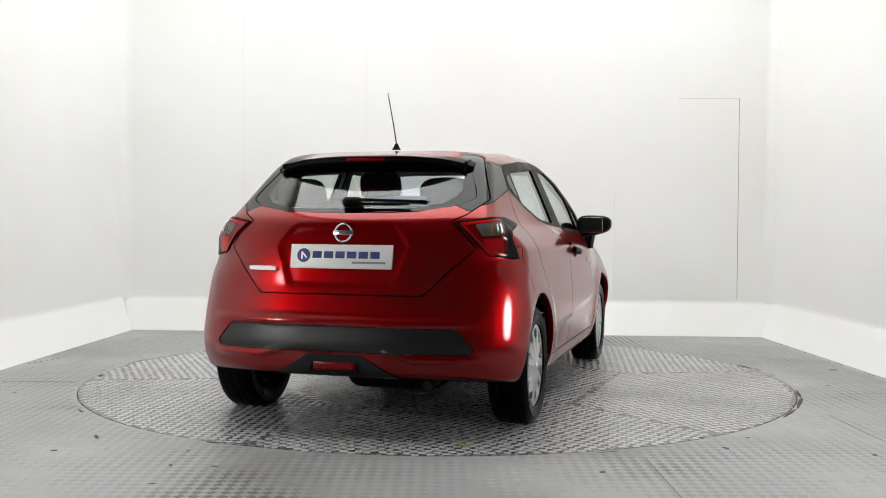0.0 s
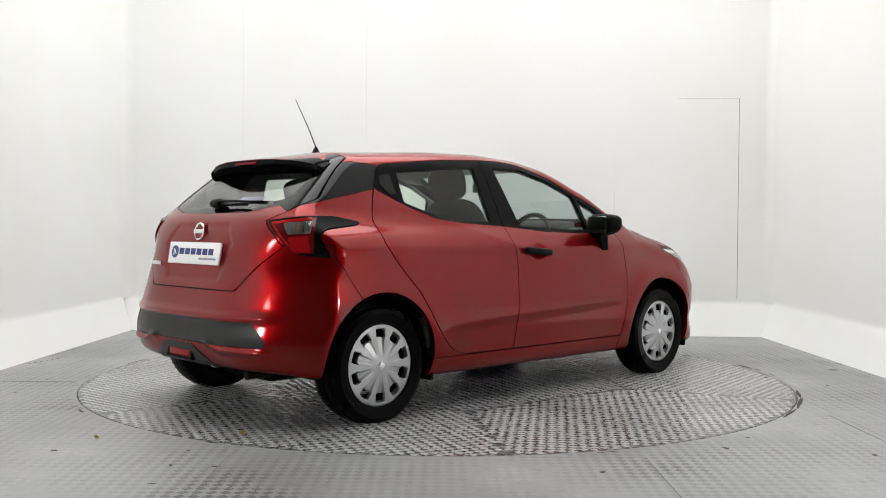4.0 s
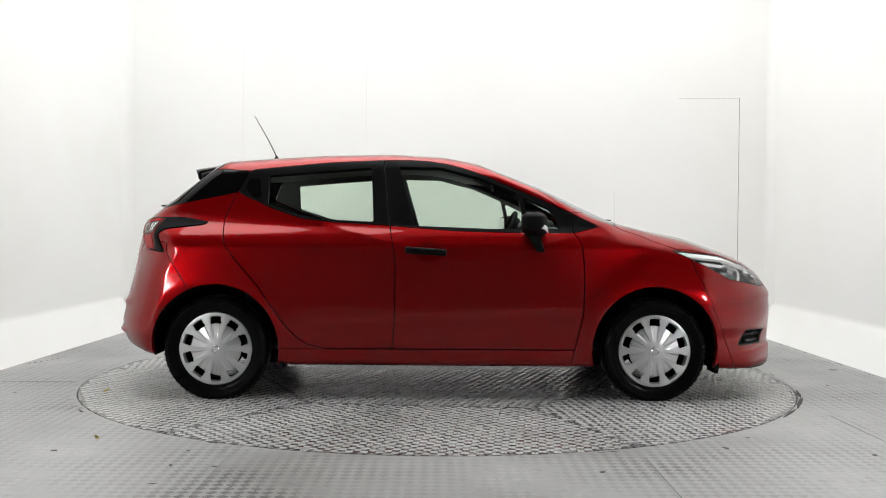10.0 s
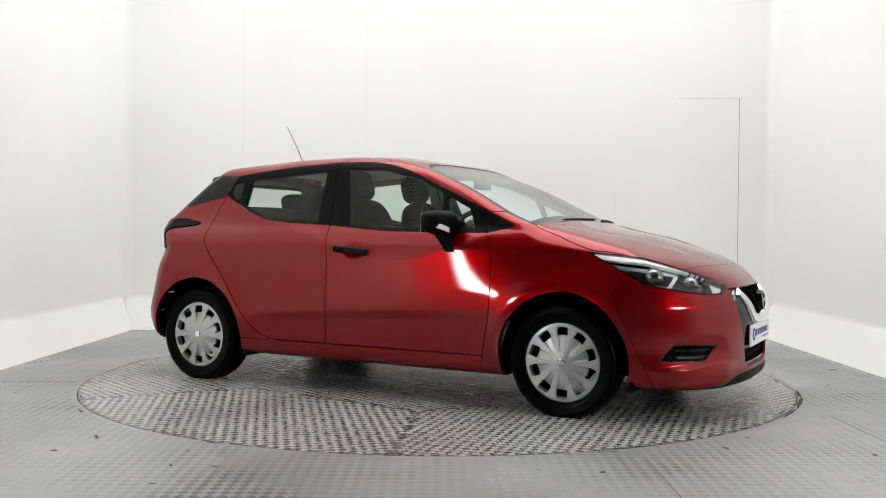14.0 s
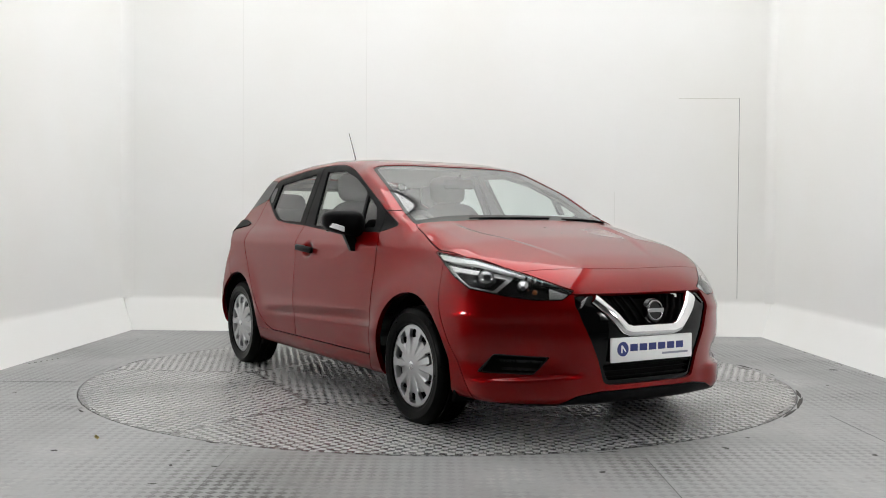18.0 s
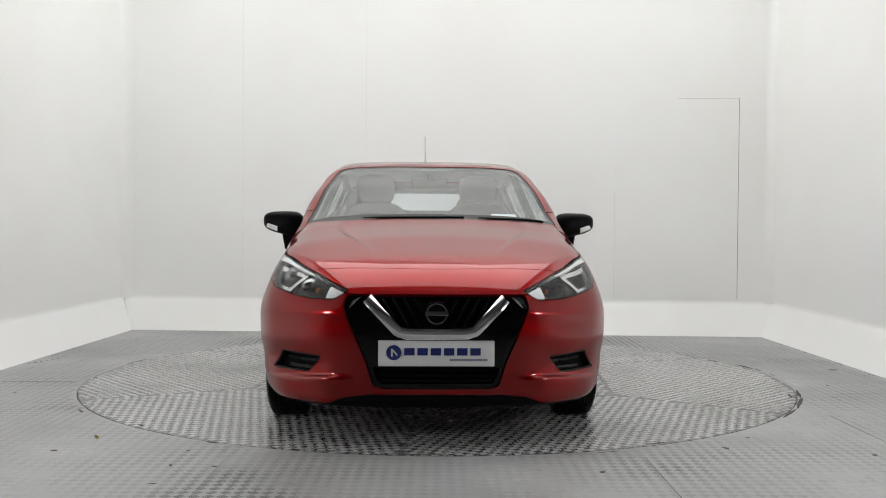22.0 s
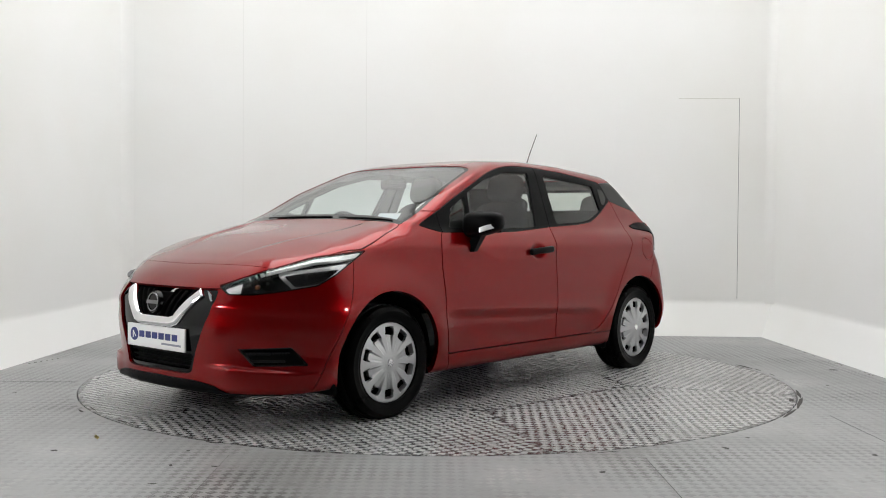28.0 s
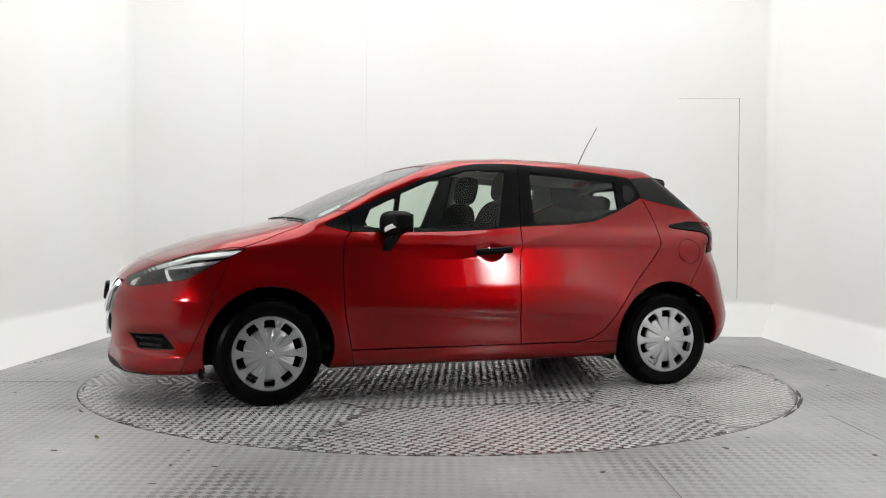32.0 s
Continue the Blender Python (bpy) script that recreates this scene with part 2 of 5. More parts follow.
# corner strips, rounded
for nm, (cx, cy), turn in (("corner_trim_left", FL, -1), ("corner_trim_right", FR, 1)):
    bm = bmesh.new()
    rows = []
    for k in range(9):
        a = math.pi / 2 * k / 8
        r = 0.11
        px = cx + turn * (COVE + 0.002 - r + r * math.sin(a))
        py = cy + COVE + 0.002 - r + r * math.cos(a)
        rows.append([bm.verts.new((px, py, z)) for z in (0.3, CEILING)])
    for p, q in zip(rows, rows[1:]):
        bm.faces.new((p[0], q[0], q[1], p[1]))
    back = [bm.verts.new((cx + turn * (COVE + 0.015), cy + COVE + 0.015, z)) for z in (0.3, CEILING)]
    bm.faces.new((rows[0][0], rows[0][1], back[1], back[0]))
    bm.faces.new((rows[-1][0], back[0], back[1], rows[-1][1]))
    bm.faces.new([r[0] for r in rows] + [back[0]])
    bmesh.ops.recalc_face_normals(bm, faces=bm.faces)
    tagged(part(nm, smooth(bm, 40), WALL), "white rounded strip closing the corner of two walls", "trim", kind="structure")

# ceiling, an added fill panel, strip lamps; hall
tagged(part("ceiling", rbox(6.6, 6.5, 0.1, 0, at=(0, -0.3, CEILING + 0.05)), WALL), "plain white ceiling over the turntable", "ceiling", kind="structure")
hall = bmesh.new()
bmesh.ops.create_cube(hall, size=1)
bmesh.ops.scale(hall, vec=(13, 7.7, 8.0), verts=hall.verts)
bmesh.ops.translate(hall, vec=(0, -6.6, 3.98), verts=hall.verts)
for f in [f for f in hall.faces if f.calc_center_median().y > -2.9 or f.calc_center_median().z < 0.1]:
    hall.faces.remove(f)
bmesh.ops.reverse_faces(hall, faces=hall.faces)
bmesh.ops.solidify(hall, geom=hall.faces[:], thickness=0.1)
tagged(part("wall_hall", hall, HALL), "dark grey walls of the hall behind the camera", "wall", kind="structure")
# Unseen partitions, added to close the hall's open front beside the bay.
for sx in (-1, 1):
    w = rbox(3.3, 0.1, 8.0, 0, at=(sx * (3.32 + 1.65), -2.8, 3.98))
    tagged(part("wall_hall_front", w, HALL), "unseen dark grey partition added beside the white studio bay", "wall", kind="structure")
# Unseen header, likewise added, above the ceiling's front edge.
w = rbox(6.7, 0.1, 1.5, 0, at=(0, -3.6, CEILING + 0.8))
tagged(part("wall_hall_top", w, HALL), "unseen dark grey header added over the studio bay", "wall", kind="structure")


# Unseen glowing panel, added to light the bay evenly from above.
ceiling_fill = tagged(new("ceiling_fill"), "unseen wide glowing panel added as fill light over the turntable", "ceiling light")
ceiling_fill.location = (0, 0.0, CEILING)
part("casing", rbox(6.0, 5.2, 0.1, 0.01, at=(0, 0, -0.05)), FILLCASE, ceiling_fill)
part("diffuser", rbox(5.85, 5.05, 0.02, 0.004, at=(0, 0, -0.108)), GLOW, ceiling_fill, "glowing white diffuser")
for sx, ly in ((-1, -3.2), (1, -3.2)):
    root = tagged(new("strip_light"), "upright studio strip light on a slim stand", "studio light", "strip lights beside the bay")
    root.matrix_world = Matrix.Translation((sx * 2.6, ly, 0)) @ pose(0, 0, 0, 0, 0, math.degrees(math.atan2(2.45, -sx * 1.2)))
    part("casing", rbox(0.08, 0.68, 0.75, 0.01, at=(-0.07, 0, 1.15)), TRIM, root)
    part("diffuser", rbox(0.012, 0.62, 0.69, 0.004, at=(-0.02, 0, 1.15)), STRIPGLOW, root, "glowing white diffuser")
    part("pole", lathe([(0.0, 0), (0.018, 0), (0.018, 0.79), (0.0, 0.79)], 12, "Z"), TRIM, root, m=pose(-0.07, 0, 0))
    part("foot", lathe([(0.0, 0), (0.16, 0), (0.16, 0.015), (0.03, 0.03), (0.0, 0.03)], 20, "Z"), TRIM, root, m=pose(-0.07, 0, 0))

# joints, service door and seams of the back wall
WALLJOINT = make_plastic("wall_joint", (0.22, 0.22, 0.215), 0.8)
PALEJOINT = make_plastic("pale_wall_joint", (0.5, 0.48, 0.43), 0.7)
SOFTJOINT = make_plastic("soft_wall_joint", (0.755, 0.75, 0.735), 0.35)


def wall_strip(name, u0, u1, z0, z1, material, label, proud=0.0015):
    bm = bmesh.new()
    v = [[bm.verts.new(on_back(u, z, p)) for u, z in ((u0, z0), (u1, z0), (u1, z1), (u0, z1))] for p in (proud, -0.004)]
    bm.faces.new(v[0])
    for k in range(4):
        bm.faces.new((v[0][k], v[1][k], v[1][(k + 1) % 4], v[0][(k + 1) % 4]))
    bmesh.ops.recalc_face_normals(bm, faces=bm.faces)
    return tagged(part(name, bm, material), label, "door" if "door" in name else "trim", kind="structure")


door_1 = wall_strip("door_1", 4.598, 5.754, 0.345, 2.2335, WALL, "flush white service door in the back wall", 0.004)
part("door_gap", wall_strip("tmp", 5.754, 5.7595, 0.345, 2.238, WALLJOINT, "x", 0.001).data, WALLJOINT, door_1)
part("door_gap", wall_strip("tmp", 5.195, 5.754, 2.2335, 2.237, PALEJOINT, "x", 0.001).data, PALEJOINT, door_1)
part("door_gap", wall_strip("tmp", 4.594, 4.598, 0.345, 1.35, SOFTJOINT, "x", 0.001).data, SOFTJOINT, door_1)
for o in [o for o in scene.objects if o.name.startswith("tmp")]:
    bpy.data.objects.remove(o)
for k, (u, z0, z1) in enumerate([(2.22, 0.34, 3.7), (1.027, 0.34, 3.7)]):
    wall_strip("trim_seam", u, u + 0.003, z0, z1, SOFTJOINT, "faint joint between two white wall panels", 0.0008)

# ---- floor with the round cut-out, and the turntable in it ----
RADIUS = 2.256


def ring_floor():
    n = 128
    bm = bmesh.new()
    inner, outer, deep = [], [], []
    for k in range(n):
        a = 2 * math.pi * k / n
        c, s = math.cos(a), math.sin(a)
        inner.append(bm.verts.new(((RADIUS + 0.008) * c, (RADIUS + 0.008) * s, 0)))
        deep.append(bm.verts.new(((RADIUS + 0.008) * c, (RADIUS + 0.008) * s, -0.12)))
        q = 12 / max(abs(c), abs(s))
        outer.append(bm.verts.new((q * c, q * s, 0)))
    for k in range(n):
        j = (k + 1) % n
        bm.faces.new((inner[k], outer[k], outer[j], inner[j]))
        bm.faces.new((inner[k], inner[j], deep[j], deep[k]))
    bmesh.ops.recalc_face_normals(bm, faces=bm.faces)
    if bm.faces[0].normal.z < 0:
        bmesh.ops.reverse_faces(bm, faces=bm.faces)
    return bm


floor_ob = tagged(part("floor", ring_floor(), FLOORPLATE), "worn grey steel tread-plate floor around the turntable", "floor", kind="structure")
pit = lathe([(0.0, -0.125), (RADIUS + 0.3, -0.125), (RADIUS + 0.3, -0.14), (0.0, -0.14)], 64, "Z")
tagged(part("pit", pit, DARK), "dark pit below the turntable", "pit", kind="structure")

turntable = tagged(new("turntable"), "round worn steel tread-plate turntable flush with the floor", "turntable")
HEX, HEXTURN = 1.25, -6.0


def plate_mesh(outline):
    return slab(outline, -0.05, 0.0)


def at_angle(r, deg):
    return (r * math.cos(radians(deg)), r * math.sin(radians(deg)))


def tread(name, keep, turn, cell=0.034, offset=(0, 0), bars=5, seed=1, box=(-2.4, 2.4, -2.4, 2.4), high=1.0):
    """Raised bars in a chequer, set in turned rows, where keep(x, y) holds: one mesh."""
    rnd = np.random.RandomState(seed)
    x0, x1, y0, y1 = box
    span = 1.5 * max(x1 - x0, y1 - y0)
    n = int(span / cell)
    i, j = np.meshgrid(np.arange(-n // 2, n // 2), np.arange(-n // 2, n // 2), indexing="ij")
    i, j = i.ravel(), j.ravel()
    m = (i + j) % 2 == 0
    i, j = i[m], j[m]
    c, s = math.cos(radians(turn)), math.sin(radians(turn))
    ux, uy = i * cell, j * cell
    cx, cy = c * ux - s * uy + 0.5 * (x0 + x1) + offset[0], s * ux + c * uy + 0.5 * (y0 + y1) + offset[1]
    m = keep(cx, cy) & (cx > x0) & (cx < x1) & (cy > y0) & (cy < y1)
    i, j, cx, cy = i[m], j[m], cx[m], cy[m]
    long = np.where((i - j) % 4 == 0, 0.0, math.pi / 2) + radians(turn)
    verts = []
    L, W = cell * 0.5, cell * 0.07
    for k in range(bars):
        o = (k - (bars - 1) / 2) * cell * 0.18
        dx, dy = np.cos(long), np.sin(long)
        px, py = cx - dy * o, cy + dx * o
        hgt = high * (0.0006 + 0.0004 * rnd.rand(len(px)))
        q = []
        for sl, sw, up in ((-1, -1, 0), (1, -1, 0), (1, 1, 0), (-1, 1, 0), (-0.75, 0, 1), (0.75, 0, 1)):
            q.append(np.stack([px + dx * L * sl - dy * W * sw, py + dy * L * sl + dx * W * sw, up * hgt + 0.0002], 1))
        verts.append(np.stack(q, 1))
    V = np.concatenate(verts).reshape(-1, 3)
    nb = len(V) // 6
    quads = np.array([[0, 1, 5, 4], [2, 3, 4, 5]])
    tris = np.array([[1, 2, 5], [3, 0, 4]])
    base = np.arange(nb)[:, None, None] * 6
    Q, T = (quads[None] + base).reshape(-1, 4), (tris[None] + base).reshape(-1, 3)
    me = bpy.data.meshes.new(name)
    me.vertices.add(len(V))
    me.vertices.foreach_set("co", V.ravel())
    me.loops.add(Q.size + T.size)
    me.loops.foreach_set("vertex_index", np.concatenate([Q.ravel(), T.ravel()]))
    me.polygons.add(len(Q) + len(T))
    me.polygons.foreach_set("loop_start", np.concatenate([np.arange(len(Q)) * 4, Q.size + np.arange(len(T)) * 3]))
    me.update(calc_edges=True)
    return me


def in_segment(k):
    a0 = HEXTURN + 60 * k

    def keep(x, y):
        r = np.hypot(x, y)
        ang = (np.degrees(np.arctan2(y, x)) - a0) % 360
        apo = HEX * math.cos(radians(30)) / np.cos(np.radians(np.clip(ang, 0, 60) - 30))
        margin = np.minimum(ang, 60 - ang) * math.pi / 180 * r
        return (r < RADIUS - 0.014) & (r > apo + 0.012) & (ang < 60) & (margin > 0.011)
    return keep


def in_hexagon(x, y):
    ok = np.ones(x.shape, bool)
    for k in range(6):
        a = radians(HEXTURN + 30 + 60 * k)
        ok &= x * math.cos(a) + y * math.sin(a) < HEX * math.cos(radians(30)) - 0.012
    return ok


hexagon = part("centre_plate", plate_mesh([at_angle(HEX - 0.0012, HEXTURN + 60 * k) for k in range(6)]), DISCPLATE, turntable, "hexagonal worn steel plate")
tagged(part("tread_pattern", tread("tread_pattern", in_hexagon, HEXTURN + 30, seed=9), TREAD, hexagon), kind="stuff")
for k in range(6):
    a0 = HEXTURN + 60 * k
    eps = 0.05
    rim = [at_angle(RADIUS, a0 + eps + (60 - 2 * eps) * q / 24) for q in range(25)]
    plate = part("segment_plate", plate_mesh([at_angle(HEX + 0.0012, a0 + eps)] + rim + [at_angle(HEX + 0.0012, a0 + 60 - eps)]), DISCPLATE, turntable, "worn steel tread plate segment")
    tagged(part("tread_pattern", tread("tread_pattern", in_segment(k), a0 + 30, seed=k), TREAD, plate), kind="stuff")
part("turntable_frame", lathe([(0.0, -0.055), (RADIUS - 0.01, -0.055), (RADIUS - 0.01, -0.11), (0.0, -0.11)], 96, "Z"), DARK, turntable)


def on_floor(x, y):
    return (np.hypot(x, y) > RADIUS + 0.03) & (np.abs(np.abs(x) - 0.9) > 0.003) & (x < 2.95) & (x > -2.97) & (y < 2.42 + 0.05 * (3 - x)) & (np.abs(x) < 0.55 * (y + 6.4) + 0.1)


tagged(part("tread_pattern", tread("tread_pattern", on_floor, 45, 0.037, seed=21, box=(-3.0, 3.0, -3.1, 2.75), high=0.7), FLOORTREAD, floor_ob), kind="stuff")
part("floor_joint", rbox(0.002, 2.2, 0.002, 0, at=(2.1, -2.4, 0.0003)), JOINT, floor_ob)
for sx, wide in ((-0.9, 0.001), (0.9, 0.0025)):
    part("floor_joint", rbox(wide, 1.2, 0.002, 0, at=(sx, -2.87, 0.0003)), JOINT, floor_ob)
part("floor_joint", rbox(0.7, 0.0025, 0.002, 0, at=(-2.65, -0.35, 0.0003)), JOINT, floor_ob)

# ---- litter and marks on the turntable and the floor ----
LEAF = make_plastic("yellow_leaf", (0.40, 0.32, 0.09), 0.7)
TAPE = make_plastic("white_tape", (0.7, 0.7, 0.68), 0.6)
GRIME = make_plastic("dry_grime", (0.045, 0.042, 0.038), 0.85)


def leaf(length, seed):
    """A small curled leaf with a fold along its middle."""
    rnd = random.Random(seed)
    bm = bmesh.new()
    rows = []
    for k in range(7):
        u = k / 6
        w = 0.32 * length * math.sin(math.pi * (0.06 + 0.9 * u)) * rnd.uniform(0.8, 1.1)
        lift = 0.004 + 0.012 * u * u
        rows.append([bm.verts.new((u * length, s * w, lift + abs(s) * 0.006)) for s in (-1, -0.5, 0, 0.5, 1)])
    for p, q in zip(rows, rows[1:]):
        for k in range(4):
            bm.faces.new((p[k], q[k], q[k + 1], p[k + 1]))
    bmesh.ops.solidify(bm, geom=bm.faces[:], thickness=0.0006)
    return smooth(bm, 60)


def scrap(w, h, seed, thick=0.0008):
    """A torn flat scrap with an uneven edge."""
    rnd = random.Random(seed)
    n = 14
    return slab([(w * rnd.uniform(0.35, 0.55) * math.cos(2 * math.pi * k / n), h * rnd.uniform(0.35, 0.55) * math.sin(2 * math.pi * k / n)) for k in range(n)], 0.0, thick)


part("leaf", leaf(0.05, 3), LEAF, turntable, "small dry yellow leaf", pose(-1.98, -0.74, 0.001, 0, 0, 70))
for sx, sy, w, h, turn, seed in ((-0.79, -0.57, 0.035, 0.02, 20, 5), (0.58, -0.44, 0.03, 0.018, -40, 6)):
    part("tape_scrap", scrap(w, h, seed), TAPE, turntable, "white torn tape scrap", pose(sx, sy, 0.0026, 0, 0, turn))
rnd = random.Random(11)
for k in range(20):
    ang = rnd.uniform(0, 360)
    px, py = at_angle(RADIUS + rnd.choice((-1, 1)) * rnd.uniform(0.012, 0.05), ang)
    part("grime_patch", scrap(rnd.uniform(0.04, 0.16), rnd.uniform(0.008, 0.02), 40 + k, 0.0005), GRIME, turntable if math.hypot(px, py) < RADIUS else floor_ob, "", pose(px, py, 0.0004, 0, 0, ang + 90))
for k in range(40):
    px, py = rnd.uniform(-2.9, 2.9), rnd.uniform(-2.9, 2.3)
    if math.hypot(px, py) < RADIUS + 0.08:
        continue
    part("grime_patch", scrap(rnd.uniform(0.015, 0.06), rnd.uniform(0.01, 0.035), 140 + k, 0.0005), GRIME, floor_ob, "", pose(px, py, 0.0004, 0, 0, rnd.uniform(0, 180)))
for ang, off, w, h, seed in ((13, 0.03, 0.22, 0.035, 500), (9, 0.045, 0.1, 0.02, 501), (-16, 0.02, 0.3, 0.022, 504), (-24, 0.022, 0.4, 0.025, 505), (-33, 0.02, 0.3, 0.02, 506)):
    px, py = at_angle(RADIUS + off, ang)
    part("grime_patch", scrap(w, h, seed, 0.0006), GRIME, floor_ob, "dark oily smear", pose(px, py, 0.0004 if off > 0 else 0.0009, 0, 0, ang + 90))
litter = tagged(part("leaf", leaf(0.034, 8), LEAF), "small dry yellow leaf lying on the steel floor", "leaf")
litter.matrix_world = pose(-1.56, -2.0, 0.001, 0, 0, 130)
part("grime_patch", scrap(0.07, 0.045, 300, 0.0006), GRIME, floor_ob, "dark oily spot", pose(2.82, 0.38, 0.0004))
for k in range(6):
    part("grime_patch", scrap(0.05, 0.012, 310 + k, 0.0005), GRIME, floor_ob, "", pose(-2.93 + 0.02 * k, 0.45 + 0.05 * k, 0.0004, 0, 0, 80 + 9 * k))
for k in range(26):
    side = 1 if k < 18 else -1
    py = rnd.uniform(0.1, 2.0)
    part("scuff", scrap(rnd.uniform(0.015, 0.05), rnd.uniform(0.006, 0.014), 400 + k, 0.0006), GRIME, floor_ob, "", pose(side * 3.0 - (0.01 if side > 0 else 0.0) - 0.012 * rnd.random() * side, py, 0.0004, 0, 0, 90 + rnd.uniform(-12, 12)))
def curve(pts, soft=0.03):
    """A smooth curve through rough stations: fine samples, blurred by a bell of width soft."""
    xs = [p[0] for p in pts]
    ys = [p[1] for p in pts]
    step = 0.004
    fine = np.arange(xs[0] - 0.6, xs[-1] + 0.6, step)
    s0 = (ys[1] - ys[0]) / (xs[1] - xs[0])
    s1 = (ys[-1] - ys[-2]) / (xs[-1] - xs[-2])
    v = np.interp(fine, xs, ys)
    v = np.where(fine < xs[0], ys[0] + s0 * (fine - xs[0]), v)
    v = np.where(fine > xs[-1], ys[-1] + s1 * (fine - xs[-1]), v)
    n = max(1, int(3 * soft / step))
    k = np.exp(-0.5 * (np.arange(-n, n + 1) * step / soft) ** 2)
    pad = np.concatenate([v[0] - (v[1] - v[0]) * np.arange(n, 0, -1), v, v[-1] + (v[-1] - v[-2]) * np.arange(1, n + 1)])
    return fine, np.convolve(pad, k / k.sum(), "valid")


def on(c, x):
    return np.interp(x, c[0], c[1])


def step01(a, b, x):
    t = np.clip((x - a) / (b - a), 0, 1)
    return t * t * t * (t * (6 * t - 15) + 10)


def smax(a, b, k):
    h = np.maximum(k - np.abs(a - b), 0) / k
    return np.maximum(a, b) + h * h * k * 0.25


# half width of the flank by height; the top line by length; nose and tail by height
FLANK = curve([(0.12, 0.79), (0.2, 0.822), (0.3, 0.846), (0.42, 0.861), (0.54, 0.866), (0.64, 0.862), (0.76, 0.851), (0.885, 0.838), (0.95, 0.803), (1.0, 0.768), (1.1, 0.731), (1.385, 0.614), (1.5, 0.56)], 0.013)
TOPLINE = curve([(-1.75, 1.315), (-1.49, 1.368), (-1.29, 1.396), (-1.0, 1.417), (-0.66, 1.440), (-0.26, 1.448), (0.05, 1.432), (0.25, 1.395), (0.633, 1.252), (1.1, 1.04), (1.22, 1.006), (1.5, 0.95), (1.8, 0.858), (2.0, 0.772), (2.12, 0.69)], 0.035)
NOSE = curve([(0.1, 2.09), (0.2, 2.105), (0.35, 2.11), (0.5, 2.125), (0.62, 2.112), (0.72, 2.06), (0.85, 1.98), (1.0, 1.9)], 0.03)
TAIL = curve([(0.1, -1.84), (0.27, -1.88), (0.36, -1.925), (0.43, -1.935), (0.55, -1.905), (0.7, -1.865), (0.85, -1.838), (0.96, -1.81), (1.04, -1.768), (1.09, -1.70), (1.3, -1.43), (1.4, -1.305)], 0.022)
BELLY = curve([(-2.0, 0.285), (-1.75, 0.27), (-1.4, 0.21), (-0.9, 0.192), (1.0, 0.187), (1.6, 0.185), (1.9, 0.17), (2.1, 0.17)], 0.05)
CROWN = curve([(0.6, 0.0), (0.95, 0.04), (1.15, 0.09), (1.3, 0.11), (1.7, 0.14), (2.1, 0.16)], 0.06)


CREASE = curve([(-1.25, 1.13), (-0.95, 1.085), (-0.6, 1.0), (-0.27, 0.905), (0.0, 0.83), (0.2, 0.80), (0.38, 0.81), (0.55, 0.875), (0.75, 0.93), (1.0, 0.955)], 0.05)


def flank(x, z):
    y = on(FLANK, z)
    d = z - on(CREASE, x)
    y = y + 0.009 * np.exp(-np.sqrt(d * d + 2.5e-5) / np.where(d > 0, 0.07, 0.1)) * step01(-1.1, -0.75, x) * step01(0.9, 0.6, x)
    y = y - 0.025 * np.clip(-x / 1.1, 0, 2) ** 2 * step01(0.9, 1.1, z)
    y = y - 0.062 * step01(0.55, 1.45, x) * step01(0.55, 0.92, z)
    for hub in (-1.2625, 1.2625):
        r = np.sqrt((x - hub) ** 2 + (z - 0.31) ** 2)
        y = y + 0.009 * np.exp(-((r - 0.385) / 0.075) ** 2) * step01(0.2, 0.4, z)
    scoop = step01(0.515 + 0.05 * x, 0.44 + 0.05 * x, z) * step01(0.22, 0.35, z) * step01(-0.9, -0.5, x) * step01(0.95, 0.6, x)
    y = y - 0.016 * np.exp(-(((x + 0.045) / 0.062) ** 2 + ((z - 0.853) / 0.042) ** 2) ** 2)
    return y - 0.010 * scoop


def top(x, a):
    z = on(TOPLINE, x) - np.maximum(on(CROWN, x), 0) * a ** 2.2 - 0.24 * step01(1.25, 0.8, x) * a ** 4
    crease = 0.50 - 0.24 * step01(1.1, 2.05, x)
    z = z + 0.011 * step01(crease - 0.035, crease + 0.035, a) * step01(1.02, 1.25, x) * step01(1.95, 1.45, x)
    return z


def nose(a, z):
    x = on(NOSE, z) - 0.37 * (a / 0.8) ** 2.95
    ledge = 0.026 * step01(0.322 - 0.1 * np.maximum(a - 0.5, 0), 0.298 - 0.1 * np.maximum(a - 0.5, 0), z) * step01(0.34, 0.56, a) * step01(0.86, 0.68, a) - 0.021 * np.exp(-((z - 0.365) / 0.05) ** 2) * step01(0.42, 0.6, a)
    ridge = 0.008 * np.exp(-((z - 0.60 + 0.06 * (a - 0.5)) / 0.03) ** 2) * step01(0.33, 0.46, a)
    return x + ledge + ridge


def tail(a, z):
    waist = np.exp(-((z - 0.845) / 0.085) ** 2)
    x = on(TAIL, z) + 0.5 * a ** 4 + 0.045 * (a / 0.79) ** 3 * waist * step01(0.4, 0.7, a)
    wide = np.interp(z, [0.69, 0.90, 1.01], [0.268, 0.348, 0.27])
    bay = step01(-0.01, 0.045, wide - a) * step01(0.69, 0.73, z) * step01(1.02, 0.98, z)
    shelf = 0.012 * np.exp(-((z - 0.545) / 0.02) ** 2) * step01(0.75, 0.6, a) + 0.016 * np.exp(-((z - 0.375 - 0.03 * step01(0.42, 0.25, a)) / 0.016) ** 2) * step01(0.2, 0.3, a) * step01(0.72, 0.6, a)
    return x + 0.006 * bay - shelf


